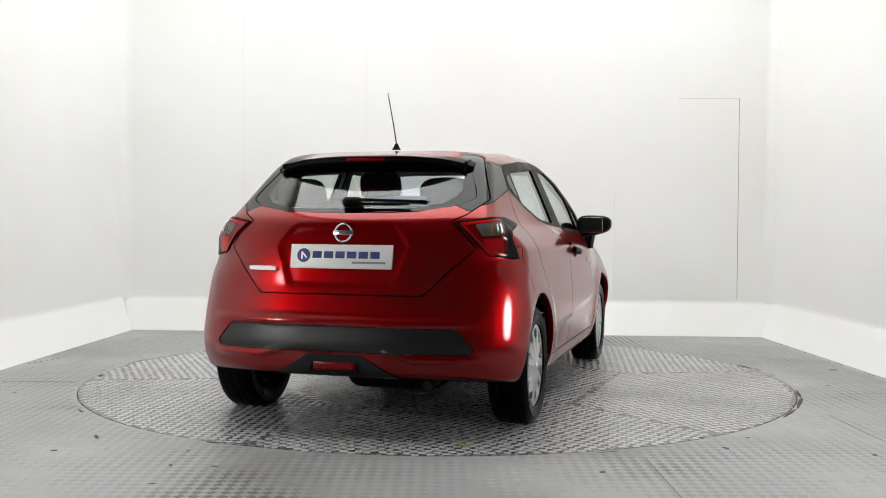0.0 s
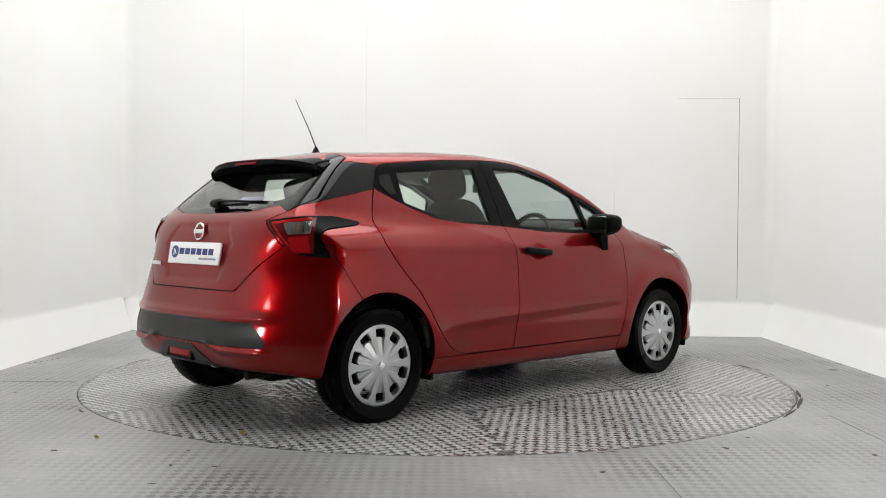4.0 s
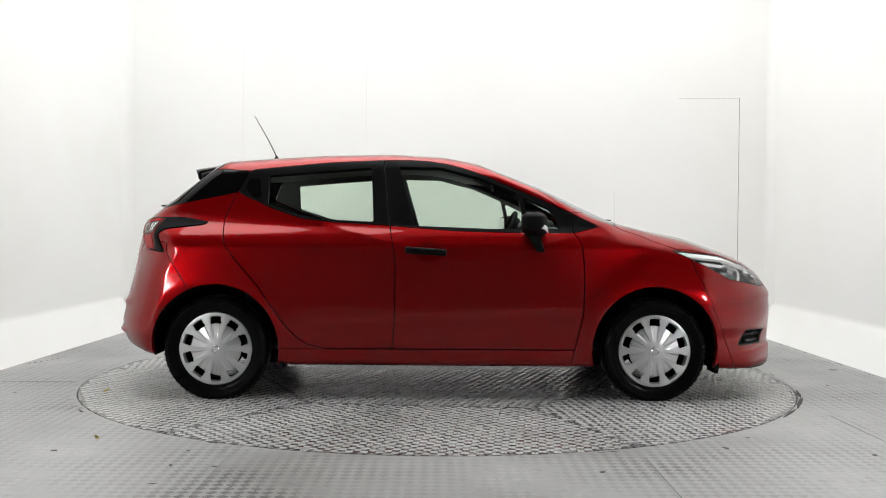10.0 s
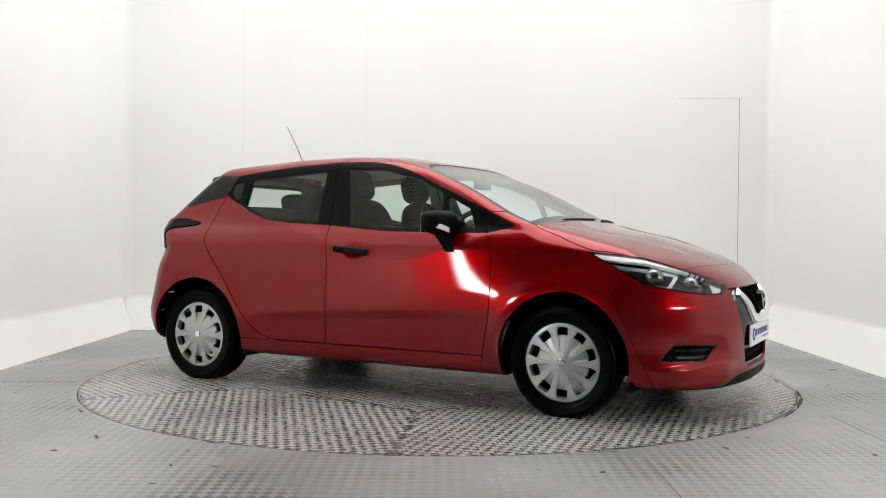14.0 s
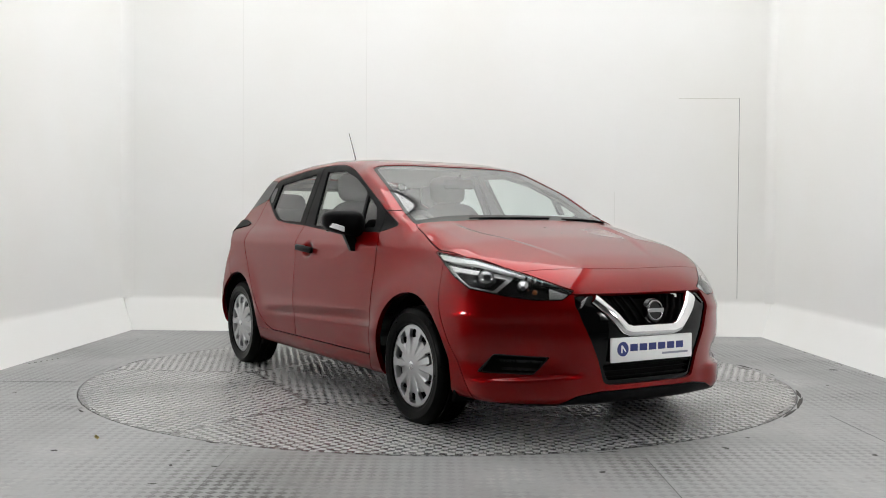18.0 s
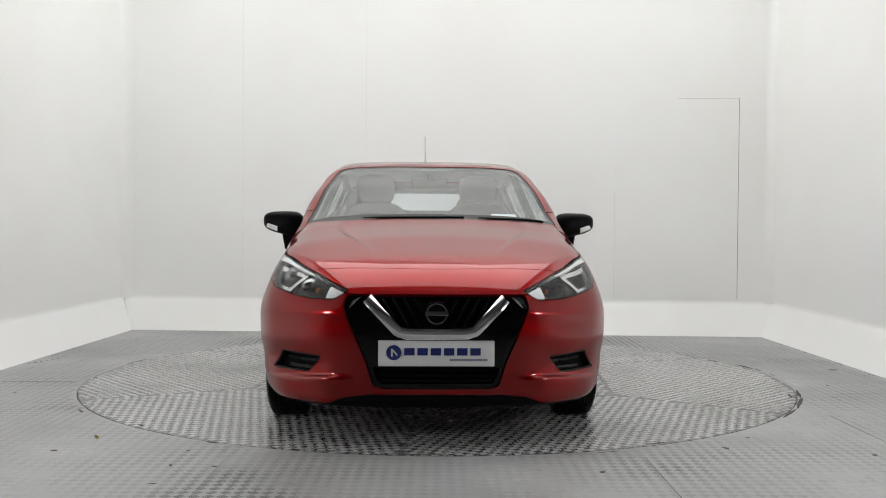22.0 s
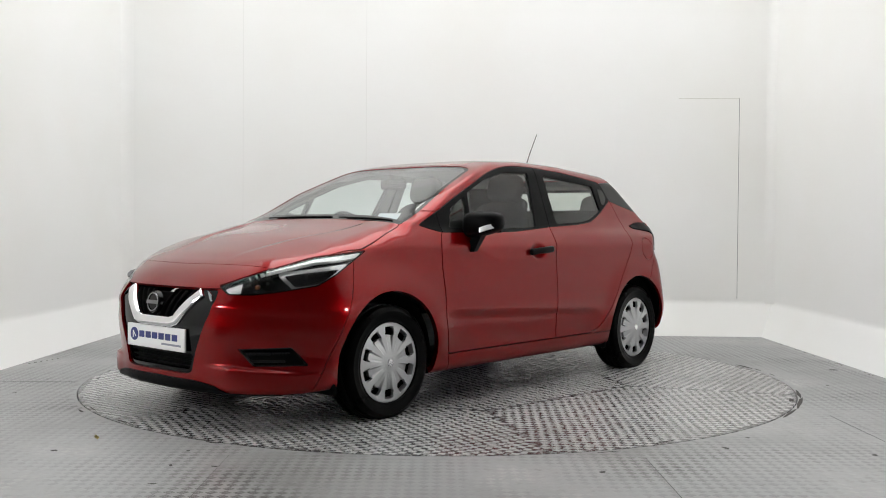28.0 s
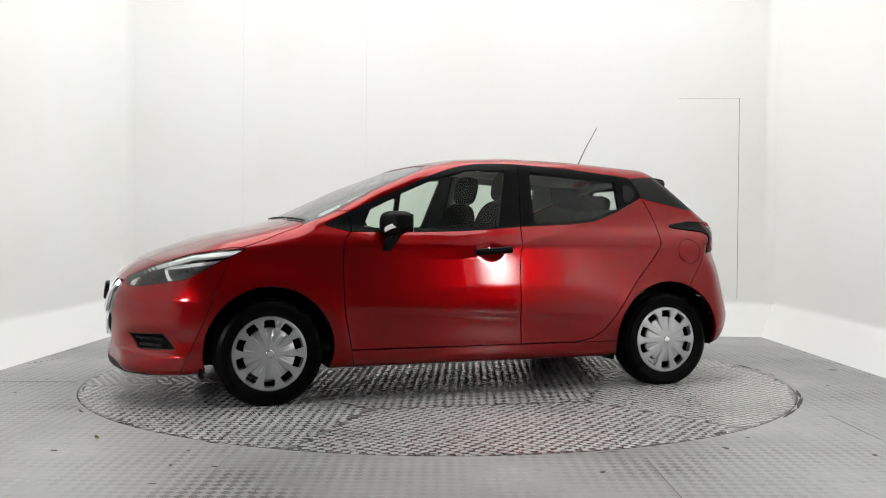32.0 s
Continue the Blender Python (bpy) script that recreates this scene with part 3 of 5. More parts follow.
def form(x, y, z):
    """Below nought inside the closed body form."""
    a = np.sqrt(y * y + 1e-6)
    f = smax((a - flank(x, z)) * 0.94, (z - top(x, a)) * (0.97 - 0.09 * step01(0.1, 0.5, x) + 0.05 * step01(1.0, 1.3, x)), 0.075 - 0.05 * step01(0.15, 0.4, x) * step01(1.12, 0.95, x) + 0.03 * step01(1.0, 1.4, x))
    f = smax(f, (x - nose(a, z)) * 0.86, 0.10)
    f = smax(f, (tail(a, z) - x) * (0.9 - 0.15 * step01(1.02, 1.12, z)), 0.05)
    return smax(f, on(BELLY, x) - z, 0.05)


# ---- cutting the body form into panels ----
def skin(step):
    """The right-hand sheet (y >= 0) of the form: points, normals, triangles."""
    xs = np.arange(-2.1, 2.24, step)
    ys = np.arange(-2.5 * step, 0.98, step)
    zs = np.arange(0.08, 1.52, step)
    X, Y, Z = np.meshgrid(xs, ys, zs, indexing="ij")
    F = form(X, Y, Z)
    inside = F < 0
    shape = np.array(F.shape)
    corner = [(i, j, k) for i in (0, 1) for j in (0, 1) for k in (0, 1)]
    count = sum(inside[i:shape[0] - 1 + i, j:shape[1] - 1 + j, k:shape[2] - 1 + k].astype(int) for i, j, k in corner)
    cells = np.argwhere((count > 0) & (count < 8))
    index = -np.ones(shape - 1, int)
    index[tuple(cells.T)] = np.arange(len(cells))
    P = np.stack([xs[cells[:, 0]], ys[cells[:, 1]], zs[cells[:, 2]]], 1) + step / 2
    faces = []
    for ax in range(3):
        o = [0, 0, 0]
        o[ax] = 1
        a = inside
        b = np.roll(inside, -1, ax)
        sl = [slice(1, -1)] * 3
        flip = np.zeros_like(inside)
        flip[tuple(sl)] = (a != b)[tuple(sl)]
        e = np.argwhere(flip)
        if ax == 0:
            q = [(0, -1, -1), (0, 0, -1), (0, 0, 0), (0, -1, 0)]
        elif ax == 1:
            q = [(-1, 0, -1), (-1, 0, 0), (0, 0, 0), (0, 0, -1)]
        else:
            q = [(-1, -1, 0), (0, -1, 0), (0, 0, 0), (-1, 0, 0)]
        idx = np.stack([index[tuple((e + np.array(d)).T)] for d in q], 1)
        idx = np.where(a[tuple(e.T)][:, None], idx, idx[:, ::-1])
        faces.append(idx[(idx >= 0).all(1)])
    Q = np.concatenate(faces)
    h = 0.002

    def slope(P):
        return np.stack([form(P[:, 0] + (k == 0) * h, P[:, 1] + (k == 1) * h, P[:, 2] + (k == 2) * h) - form(P[:, 0] - (k == 0) * h, P[:, 1] - (k == 1) * h, P[:, 2] - (k == 2) * h) for k in range(3)], 1) / (2 * h)
    for _ in range(5):
        g = slope(P)
        f = form(P[:, 0], P[:, 1], P[:, 2])
        P = P - np.clip(f / np.maximum((g ** 2).sum(1), 0.1), -step, step)[:, None] * g
    g = slope(P)
    N = g / np.linalg.norm(g, axis=1)[:, None]
    T = np.concatenate([Q[:, [0, 1, 2]], Q[:, [0, 2, 3]]])
    face = np.cross(P[T[:, 1]] - P[T[:, 0]], P[T[:, 2]] - P[T[:, 0]])
    T = np.where(((face * N[T].mean(1)).sum(1) < 0)[:, None], T[:, ::-1], T)
    return carve((P, N, T), -P[:, 1])[0]


def carve(S, phi):
    """Cuts a sheet along phi = 0; gives the parts below and above."""
    P, N, T = S
    phi = np.where(np.abs(phi) < 1e-7, 1e-7, phi)
    s = phi[T] < 0
    k = s.sum(1)
    low, high = [T[k == 3]], [T[k == 0]]
    mixed_t = T[(k > 0) & (k < 3)]
    if len(mixed_t):
        sm = phi[mixed_t] < 0
        lone = np.where((sm.sum(1) == 1)[:, None], sm, ~sm).argmax(1)
        r = np.arange(len(mixed_t))
        a, b, c = mixed_t[r, lone], mixed_t[r, (lone + 1) % 3], mixed_t[r, (lone + 2) % 3]
        pairs = np.concatenate([np.stack([a, b], 1), np.stack([a, c], 1)])
        pairs.sort(1)
        uniq, inv = np.unique(pairs, axis=0, return_inverse=True)
        inv = inv.reshape(-1)
        w = phi[uniq[:, 0]] / (phi[uniq[:, 0]] - phi[uniq[:, 1]])
        NP = P[uniq[:, 0]] + w[:, None] * (P[uniq[:, 1]] - P[uniq[:, 0]])
        NN = N[uniq[:, 0]] + w[:, None] * (N[uniq[:, 1]] - N[uniq[:, 0]])
        NN /= np.linalg.norm(NN, axis=1)[:, None]
        ab, ac = inv[:len(r)] + len(P), inv[len(r):] + len(P)
        P, N = np.concatenate([P, NP]), np.concatenate([N, NN])
        tip = np.stack([a, ab, ac], 1)
        rest = np.concatenate([np.stack([ab, b, c], 1), np.stack([ab, c, ac], 1)])
        t_low = phi[a] < 0
        low += [tip[t_low], rest[np.concatenate([~t_low, ~t_low])]]
        high += [tip[~t_low], rest[np.concatenate([t_low, t_low])]]
    return tidy(P, N, np.concatenate(low)), tidy(P, N, np.concatenate(high))


def tidy(P, N, T):
    used, inv = np.unique(T, return_inverse=True)
    return P[used], N[used], inv.reshape(-1, 3)


def round_off(poly, radius=0.02):
    """Cuts each corner of an outline back by radius, in an arc of five points."""
    p = np.array(poly, float)
    out = []
    for k in range(len(p)):
        q, a, b = p[k], p[k - 1] - p[k], p[(k + 1) % len(p)] - p[k]
        la, lb = np.linalg.norm(a), np.linalg.norm(b)
        ua, ub = a / la * min(radius, 0.4 * la), b / lb * min(radius, 0.4 * lb)
        for t in (0.0, 0.25, 0.5, 0.75, 1.0):
            out.append(q + ua * (1 - t) ** 2 + ub * t ** 2)
    return np.array(out)


def inside_of(poly, u, v, rounds=2):
    """Signed distance to an outline, below nought inside."""
    p = round_off(poly, 0.012 * rounds) if rounds else np.array(poly, float)
    q = np.roll(p, -1, 0)
    best = np.full(u.shape, 1e9)
    odd = np.zeros(u.shape, bool)
    for (ax, ay), (bx, by) in zip(p, q):
        dx, dy = bx - ax, by - ay
        t = np.clip(((u - ax) * dx + (v - ay) * dy) / (dx * dx + dy * dy + 1e-12), 0, 1)
        best = np.minimum(best, (u - ax - t * dx) ** 2 + (v - ay - t * dy) ** 2)
        cross = (ay > v) != (by > v)
        odd ^= cross & (u < ax + (v - ay) / (by - ay + (by == ay)) * dx)
    best = np.sqrt(best)
    return np.where(odd, -best, best)


def take(S, rule, gap=0.005):
    """Splits off the piece where rule(x, a, z) is below nought, with an open joint of width gap."""
    phi = rule(S[0][:, 0], S[0][:, 1], S[0][:, 2])
    piece, rest = carve(S, phi + gap / 2)
    phi = rule(rest[0][:, 0], rest[0][:, 1], rest[0][:, 2])
    return piece, carve(rest, phi - gap / 2)[1]


def sheet(name, S, depth=0.014, sink=0.0, both=False, side=1):
    """A mesh of a sheet with rims turned in by depth; both: with its mirror image; side -1: the mirror image alone."""
    P, N, T = S
    P = P - N * sink
    e = np.concatenate([T[:, [0, 1]], T[:, [1, 2]], T[:, [2, 0]]])
    key = np.sort(e, 1)
    _, first, cnt = np.unique(key, axis=0, return_index=True, return_counts=True)
    rim = e[first[cnt == 1]]
    if both:
        rim = rim[~((P[rim[:, 0], 1] < 1e-4) & (P[rim[:, 1], 1] < 1e-4))]
    n = len(P)
    a, b = rim[:, 0], rim[:, 1]
    m = len(rim)
    V = np.concatenate([P, P[a], P[b], P[b] - N[b] * depth, P[a] - N[a] * depth])
    R = n + np.arange(m)
    quads = np.stack([R + m, R, R + 3 * m, R + 2 * m], 1)
    d = P[b] - P[a]
    rn = np.cross(d, N[a])
    rn /= np.linalg.norm(rn, axis=1)[:, None] + 1e-9
    tri_n = N[T].reshape(-1, 3)
    quad_n = np.repeat(rn, 4, 0)
    sets = []
    if side > 0 or both:
        sets.append((V, T, quads, tri_n, quad_n))
    if side < 0 or both:
        k = np.array([1, -1, 1])
        sets.append((V * k, T[:, ::-1], quads[:, ::-1], (N[T[:, ::-1]] * k).reshape(-1, 3), quad_n * k))
    verts = np.concatenate([s[0] for s in sets])
    faces, normals, off = [], [], 0
    for s in sets:
        faces += (s[1] + off).tolist() + (s[2] + off).tolist()
        normals += [s[3], s[4]]
        off += len(s[0])
    me = bpy.data.meshes.new(name)
    me.from_pydata(verts.tolist(), [], faces)
    me.polygons.foreach_set("use_smooth", np.ones(len(me.polygons), bool))
    me.update()
    me.normals_split_custom_set(np.concatenate(normals).tolist())
    return me


def pair(name, S, material, parents, depth=0.014, sink=0.0, label=""):
    """The same panel on both flanks. parents: one thing, or (left, right)."""
    ps = parents if isinstance(parents, tuple) else (parents, parents)
    return tuple(part(name, sheet(name, S, depth, sink, side=s), material, p, label) for s, p in zip((1, -1), ps))


def whole(name, S, material, parent, depth=0.014, sink=0.0, label=""):
    return part(name, sheet(name, S, depth, sink, both=True), material, parent, label)


car = tagged(new("car"), "shiny metallic red five-door hatchback with black trim", "car")

# outlines: flank by (x, z); nose and tail by (a, z) or a slanting coordinate
DLO = [(-1.110, 1.323), (-1.06, 1.333), (-0.634, 1.376), (-0.307, 1.393), (-0.15, 1.394), (-0.03, 1.387), (0.08, 1.368), (0.182, 1.339), (0.29, 1.300), (0.402, 1.251), (0.623, 1.158), (0.842, 1.055), (0.95, 1.004), (0.802, 0.966), (0.417, 0.966), (0.09, 0.974), (-0.28, 1.004), (-0.6, 1.02), (-0.788, 1.04), (-0.961, 1.099), (-1.170, 1.194), (-1.147, 1.247)]
REAR_PANE = [(-0.99, 1.296), (-0.386, 1.346), (-0.366, 1.024), (-0.68, 1.038), (-0.79, 1.058), (-0.99, 1.125)]
FRONT_PANE = [(-0.222, 1.352), (0.024, 1.35), (0.258, 1.289), (0.47, 1.2), (0.522, 0.988), (0.3, 0.988), (-0.123, 1.002)]
QUARTER_PANE = [(0.503, 1.18), (0.662, 1.105), (0.72, 0.992), (0.549, 0.988)]
BLINE = curve([(0.2, -0.252), (0.29, -0.252), (0.47, -0.236), (0.8, -0.233), (1.0, -0.27), (1.39, -0.311)], 0.03)
FLINE = curve([(0.2, 0.78), (0.29, 0.799), (0.51, 0.846), (0.77, 0.853), (0.91, 0.841), (0.975, 0.789), (1.4, 0.5)], 0.02)
RDOOR = [(-0.2, 1.6), (-1.04, 1.6), (-1.108, 1.325), (-1.147, 1.246), (-1.203, 1.127), (-1.236, 1.024), (-1.222, 0.9), (-1.164, 0.815), (-1.016, 0.651), (-0.89, 0.465), (-0.81, 0.371), (-0.738, 0.319), (-0.64, 0.296), (-0.2, 0.294)]
TAILLAMP = [(-1.21, 1.018), (-0.95, 1.041), (-0.767, 1.045), (-0.585, 1.017), (-0.60, 1.000), (-0.79, 0.976), (-0.824, 0.940), (-0.746, 0.839), (-1.0, 0.858), (-1.13, 0.946)]
HEADLAMP = [(0.60, 0.872), (0.95, 0.84), (1.305, 0.772), (1.61, 0.700), (1.54, 0.658), (1.36, 0.658), (1.19, 0.672), (0.92, 0.703), (0.80, 0.755)]
HOOD = [(1.0, -0.3), (1.04, 0.40), (1.04, 0.695), (1.15, 0.716), (1.28, 0.742), (1.40, 0.76), (1.6, 0.735), (1.875, 0.572), (2.02, 0.42), (2.2, 0.3), (2.2, -0.3)]
SCREEN_EDGE = [(0.285, -0.4), (0.28, 0.30), (0.272, 0.515), (0.305, 0.57), (0.65, 0.642), (1.05, 0.70), (1.09, 0.5), (1.13, -0.4)]
REAR_PANE_EDGE = [(-0.4, 1.062), (0.0, 1.06), (0.33, 1.066), (0.52, 1.098), (0.60, 1.135), (0.585, 1.18), (0.52, 1.31), (0.45, 1.335), (-0.4, 1.35)]
TAILGATE = [(-0.5, 0.668), (0.41, 0.668), (0.44, 0.69), (0.52, 0.775), (0.64, 0.89), (0.595, 0.95), (0.515, 1.02), (0.585, 1.055), (0.66, 1.13), (0.57, 1.34), (0.5, 1.5), (-0.5, 1.5)]
GRILLE = [(-0.3, 0.684), (0.30, 0.684), (0.41, 0.68), (0.425, 0.63), (0.40, 0.56), (0.318, 0.38), (0.285, 0.272), (0.24, 0.262), (-0.3, 0.262)]
FOGPOCKET = [(1.47, 0.397), (1.10, 0.407), (0.98, 0.318), (1.36, 0.316)]
BUMPER_INSERT = [(-0.3, 0.522), (0.575, 0.52), (0.66, 0.43), (0.645, 0.402), (-0.3, 0.402)]


def near_side(x, a, z):
    return flank(x, z) - a - 0.06


body = skin(0.0115)
# wheel openings and floor of the form
for hub in (-1.2625, 1.2625):
    body = carve(body, np.maximum(np.sqrt((body[0][:, 0] - hub) ** 2 + (body[0][:, 2] - 0.30) ** 2) - 0.362, 0.45 - body[0][:, 1]))[1]
under, body = take(body, lambda x, a, z: z - on(BELLY, x) - 0.006, 0.0)
whole("underbody", under, LINER, car, 0.03)
# glass and black surrounds
screen, body = take(body, lambda x, a, z: np.maximum(inside_of(SCREEN_EDGE, x, a), top(x, a) - 0.05 - z), 0.004)
rear_pane, body = take(body, lambda x, a, z: np.maximum(inside_of(REAR_PANE_EDGE, a, z), x + 1.3), 0.004)
dlo, body = take(body, lambda x, a, z: np.maximum(inside_of(DLO, x, z), near_side(x, a, z)), 0.003)
tail_lamp, body = take(body, lambda x, a, z: np.maximum(inside_of(TAILLAMP, x + a, z, 1), x + 1.2), 0.004)
head_lamp, body = take(body, lambda x, a, z: np.maximum(inside_of(HEADLAMP, x - a, z, 1), 1.2 - x), 0.004)
hood_s, body = take(body, lambda x, a, z: np.maximum(inside_of(HOOD, x, a), 0.684 - z), 0.005)
grille_s, body = take(body, lambda x, a, z: np.maximum(inside_of(GRILLE, a, z, 1), 1.8 - x), 0.002)
fog_s, body = take(body, lambda x, a, z: np.maximum(inside_of(FOGPOCKET, x - a, z, 1), 1.5 - x), 0.002)
insert_s, body = take(body, lambda x, a, z: np.maximum(inside_of(BUMPER_INSERT, a, z, 1), x + 1.5), 0.003)
shell_full_s = body
gate_s, body = take(body, lambda x, a, z: np.maximum(inside_of(TAILGATE, a, z, 1), x + 1.28), 0.006)
rear_door_s, body = take(body, lambda x, a, z: np.maximum(np.maximum(inside_of(RDOOR, x, z, 1), x - on(BLINE, z)), np.maximum(near_side(x, a, z), z - 1.3)), 0.006)
front_door_s, body = take(body, lambda x, a, z: np.maximum(np.maximum(on(BLINE, z) - x, x - on(FLINE, z)), np.maximum(np.maximum(0.294 - z, z - 1.02), near_side(x, a, z))), 0.006)
c_panel_s, body = take(body, lambda x, a, z: np.maximum(np.maximum(inside_of([(-1.112, 1.323), (-1.149, 1.247), (-1.174, 1.192), (-1.45, 1.135), (-1.72, 1.075), (-1.72, 1.25), (-1.40, 1.32), (-1.27, 1.334)], x, z, 0), flank(x, z) - a - 0.3), -a), 0.003)
front_bumper_s, body = take(body, lambda x, a, z: np.maximum(1.50 + (0.76 - z) * 0.42 - x, z - 0.86), 0.004)
rear_bumper_s, body = take(body, lambda x, a, z: np.maximum(x + 1.546 - np.clip(0.84 - z, 0, 0.3) * 0.66, np.maximum(z - 0.9, z - 0.668 - 1.03 * np.maximum(a - 0.42, 0))), 0.004)
fender_s, body = take(body, lambda x, a, z: np.maximum(on(FLINE, z) - x, z - 1.085), 0.005)
sill_s, body = take(body, lambda x, a, z: np.maximum(z - 0.292, -0.95 - x), 0.004)
quarter_s, body = take(body, lambda x, a, z: np.maximum(x + 0.6, z - 1.24), 0.0)

whole("roof", body, PAINT, car, 0.02)
whole("headliner", body, HEADLINER, car, -0.026, 0.03, "pale grey headliner")
whole("inner_shell", take(shell_full_s, lambda x, a, z: z - 1.33, 0.0)[0], LINER, car, 0.0, 0.032, "dark inner body shell")
nose_s, hood_s = take(hood_s, lambda x, a, z: 1.935 - 0.30 * a * a - x, 0.003)
whole("hood", hood_s, PAINT, car, 0.02)
whole("nose_panel", nose_s, PAINT, car, 0.02)
lip_s, front_bumper_s = take(front_bumper_s, lambda x, a, z: np.maximum(z - np.interp(a, [0.0, 0.30, 0.42, 0.50], [0.236, 0.233, 0.215, 0.18]), 1.7 - x), 0.003)
front_bumper = whole("front_bumper", front_bumper_s, PAINT, car, 0.02)
rear_bumper = whole("rear_bumper", rear_bumper_s, PAINT, car, 0.02)
pair("front_fender", fender_s, PAINT, car, 0.03)
part("quarter_panel", sheet("quarter_panel", quarter_s, 0.03, side=-1), PAINT, car)
flap_s, left_quarter = take(quarter_s, lambda x, a, z: np.hypot(x + 1.425, z - 0.853) - 0.078, 0.004)
part("quarter_panel", sheet("quarter_panel", left_quarter, 0.03), PAINT, car)
part("filler_flap", sheet("filler_flap", flap_s, 0.01), PAINT, car, "round red fuel filler flap")
pair("side_sill", sill_s, PAINT, car, 0.02)
pair("rear_pillar_cover", c_panel_s, GLOSSBLACK, car, 0.01, 0.001, "glossy black pillar cover")
front_doors = pair("front_door", front_door_s, PAINT, car, 0.02)
rear_doors = pair("rear_door", rear_door_s, PAINT, car, 0.02)
for sheets, ps in ((front_door_s, front_doors), (rear_door_s, rear_doors)):
    pair("door_lining", sheets, CABIN, ps, 0.0, 0.045, "dark inner door lining")
pair("rear_side_lining", quarter_s, CABIN, car, 0.0, 0.045)
gate_frame_s, gate_s = take(gate_s, lambda x, a, z: np.maximum(1.07 + 0.42 * np.maximum(0.585 - a, 0) - z, 0.36 - a), 0.003)
tailgate = whole("tailgate", gate_s, PAINT, car, 0.02)
clear_s, frit_s = take(screen, lambda x, a, z: np.maximum(inside_of(SCREEN_EDGE, x, a) + 0.022, x - 1.035 + 0.06 * a * a), 0.0)
glazing = whole("windscreen", clear_s, SCREEN, car, 0.004, 0.003, "clear windscreen with a black edge")
whole("windscreen_border", frit_s, GLOSSBLACK, glazing, 0.004, 0.003, "black printed edge")
glazing.visible_shadow = False
# Printed edge; its extra height at the top imitates the spoiler's dark reflection.
clear_s, frit_s = take(rear_pane, lambda x, a, z: inside_of(REAR_PANE_EDGE, a, z) + 0.022 + 0.05 * step01(0.42, 0.58, a) * step01(1.3, 1.2, z) + 0.05 * step01(1.24, 1.30, z), 0.0)
pane = whole("rear_window", clear_s, REARGLASS, tailgate, 0.004, 0.003, "dark tinted rear window with a black edge")
whole("rear_border_and_reflection", frit_s, GLOSSBLACK, pane, 0.004, 0.003, "black printed edge")
pane.visible_shadow = False
pair("tailgate_frame", gate_frame_s, GLOSSBLACK, tailgate, 0.014, 0.0, "gloss black window surround")
whole("bumper_insert", insert_s, PLASTIC, rear_bumper, 0.02, 0.004, "dark grained plastic insert")

# side windows: frame and panes, split at the middle pillar
lining_s = dlo
for outline in (FRONT_PANE, QUARTER_PANE, REAR_PANE):
    _, lining_s = take(lining_s, lambda x, a, z: inside_of(outline, x, z, 1), 0.0)
pair("pillar_lining", lining_s, PILLARGREY, car, 0.0, 0.022)
gap_b = 0.006
f_frame, r_frame = carve(dlo, on(BLINE, dlo[0][:, 2]) - dlo[0][:, 0])
r_frame = carve(r_frame, r_frame[0][:, 0] - on(BLINE, r_frame[0][:, 2]) + gap_b)[0]
f_pane, f_frame = take(f_frame, lambda x, a, z: inside_of(FRONT_PANE, x, z, 1), 0.0)
q_pane, f_frame = take(f_frame, lambda x, a, z: inside_of(QUARTER_PANE, x, z, 1), 0.0)
r_pane, r_frame = take(r_frame, lambda x, a, z: inside_of(REAR_PANE, x, z, 1), 0.0)
sail, f_frame = take(f_frame, lambda x, a, z: 0.79 - x, 0.004)
pair("window_frame", f_frame, TRIM, front_doors, 0.03, 0.0, "satin black window frame")
pair("window_frame", r_frame, TRIM, rear_doors, 0.03, 0.0, "satin black window frame")
pair("mirror_sail", sail, TRIM, car, 0.01, 0.0, "black corner trim")
for pn, ps in ((f_pane, front_doors), (q_pane, front_doors), (r_pane, rear_doors)):
    for o in pair("window_pane", pn, GLASS, ps, 0.004, 0.008, "green-tinted glass"):
        o.visible_shadow = False

grip_s, _ = take(r_frame, lambda x, a, z: inside_of([(-1.112, 1.268), (-1.045, 1.278), (-1.03, 1.168), (-1.072, 1.162), (-1.128, 1.215)], x, z, 1), 0.0)
pair("hidden_handle", grip_s, GLOSSBLACK, rear_doors, 0.004, -0.003, "gloss black hidden handle cup")

# lamps, grille and pockets get their depth
WARMLENS = shader("pale_lens", (0.85, 0.86, 0.86), 0.12, Coat_Weight=1.0)[0]
SATIN = shader("satin_silver", (0.7, 0.7, 0.71), 0.22, 0.9)[0]
DARKGREY = shader("dark_grey_satin", (0.035, 0.035, 0.037), 0.25, 0.3)[0]
lamp_pods = pair("head_lamp", head_lamp, CLEARLENS, car, 0.004, 0.0, "clear headlamp lens over a dark housing")
for o in lamp_pods:
    o.visible_shadow = False
pair("lamp_housing", head_lamp, DARKGREY, lamp_pods, 0.0, 0.07, "black lamp housing")
_, shell_s = take(head_lamp, lambda x, a, z: inside_of(HEADLAMP, x - a, z, 1) + 0.006, 0.0)
pair("lamp_rim", shell_s, GLOSSBLACK, lamp_pods, 0.07, 0.003)
strip_s, _ = take(head_lamp, lambda x, a, z: np.maximum(inside_of(HEADLAMP, x - a, z, 1) + 0.007, np.interp(x - a, [0.6, 0.78, 0.95, 1.305, 1.61], [0.842, 0.826, 0.819, 0.7615, 0.694]) - z), 0.0)
pair("daytime_strip", strip_s, WARMLENS, lamp_pods, 0.02, 0.005, "pale daytime light strip")
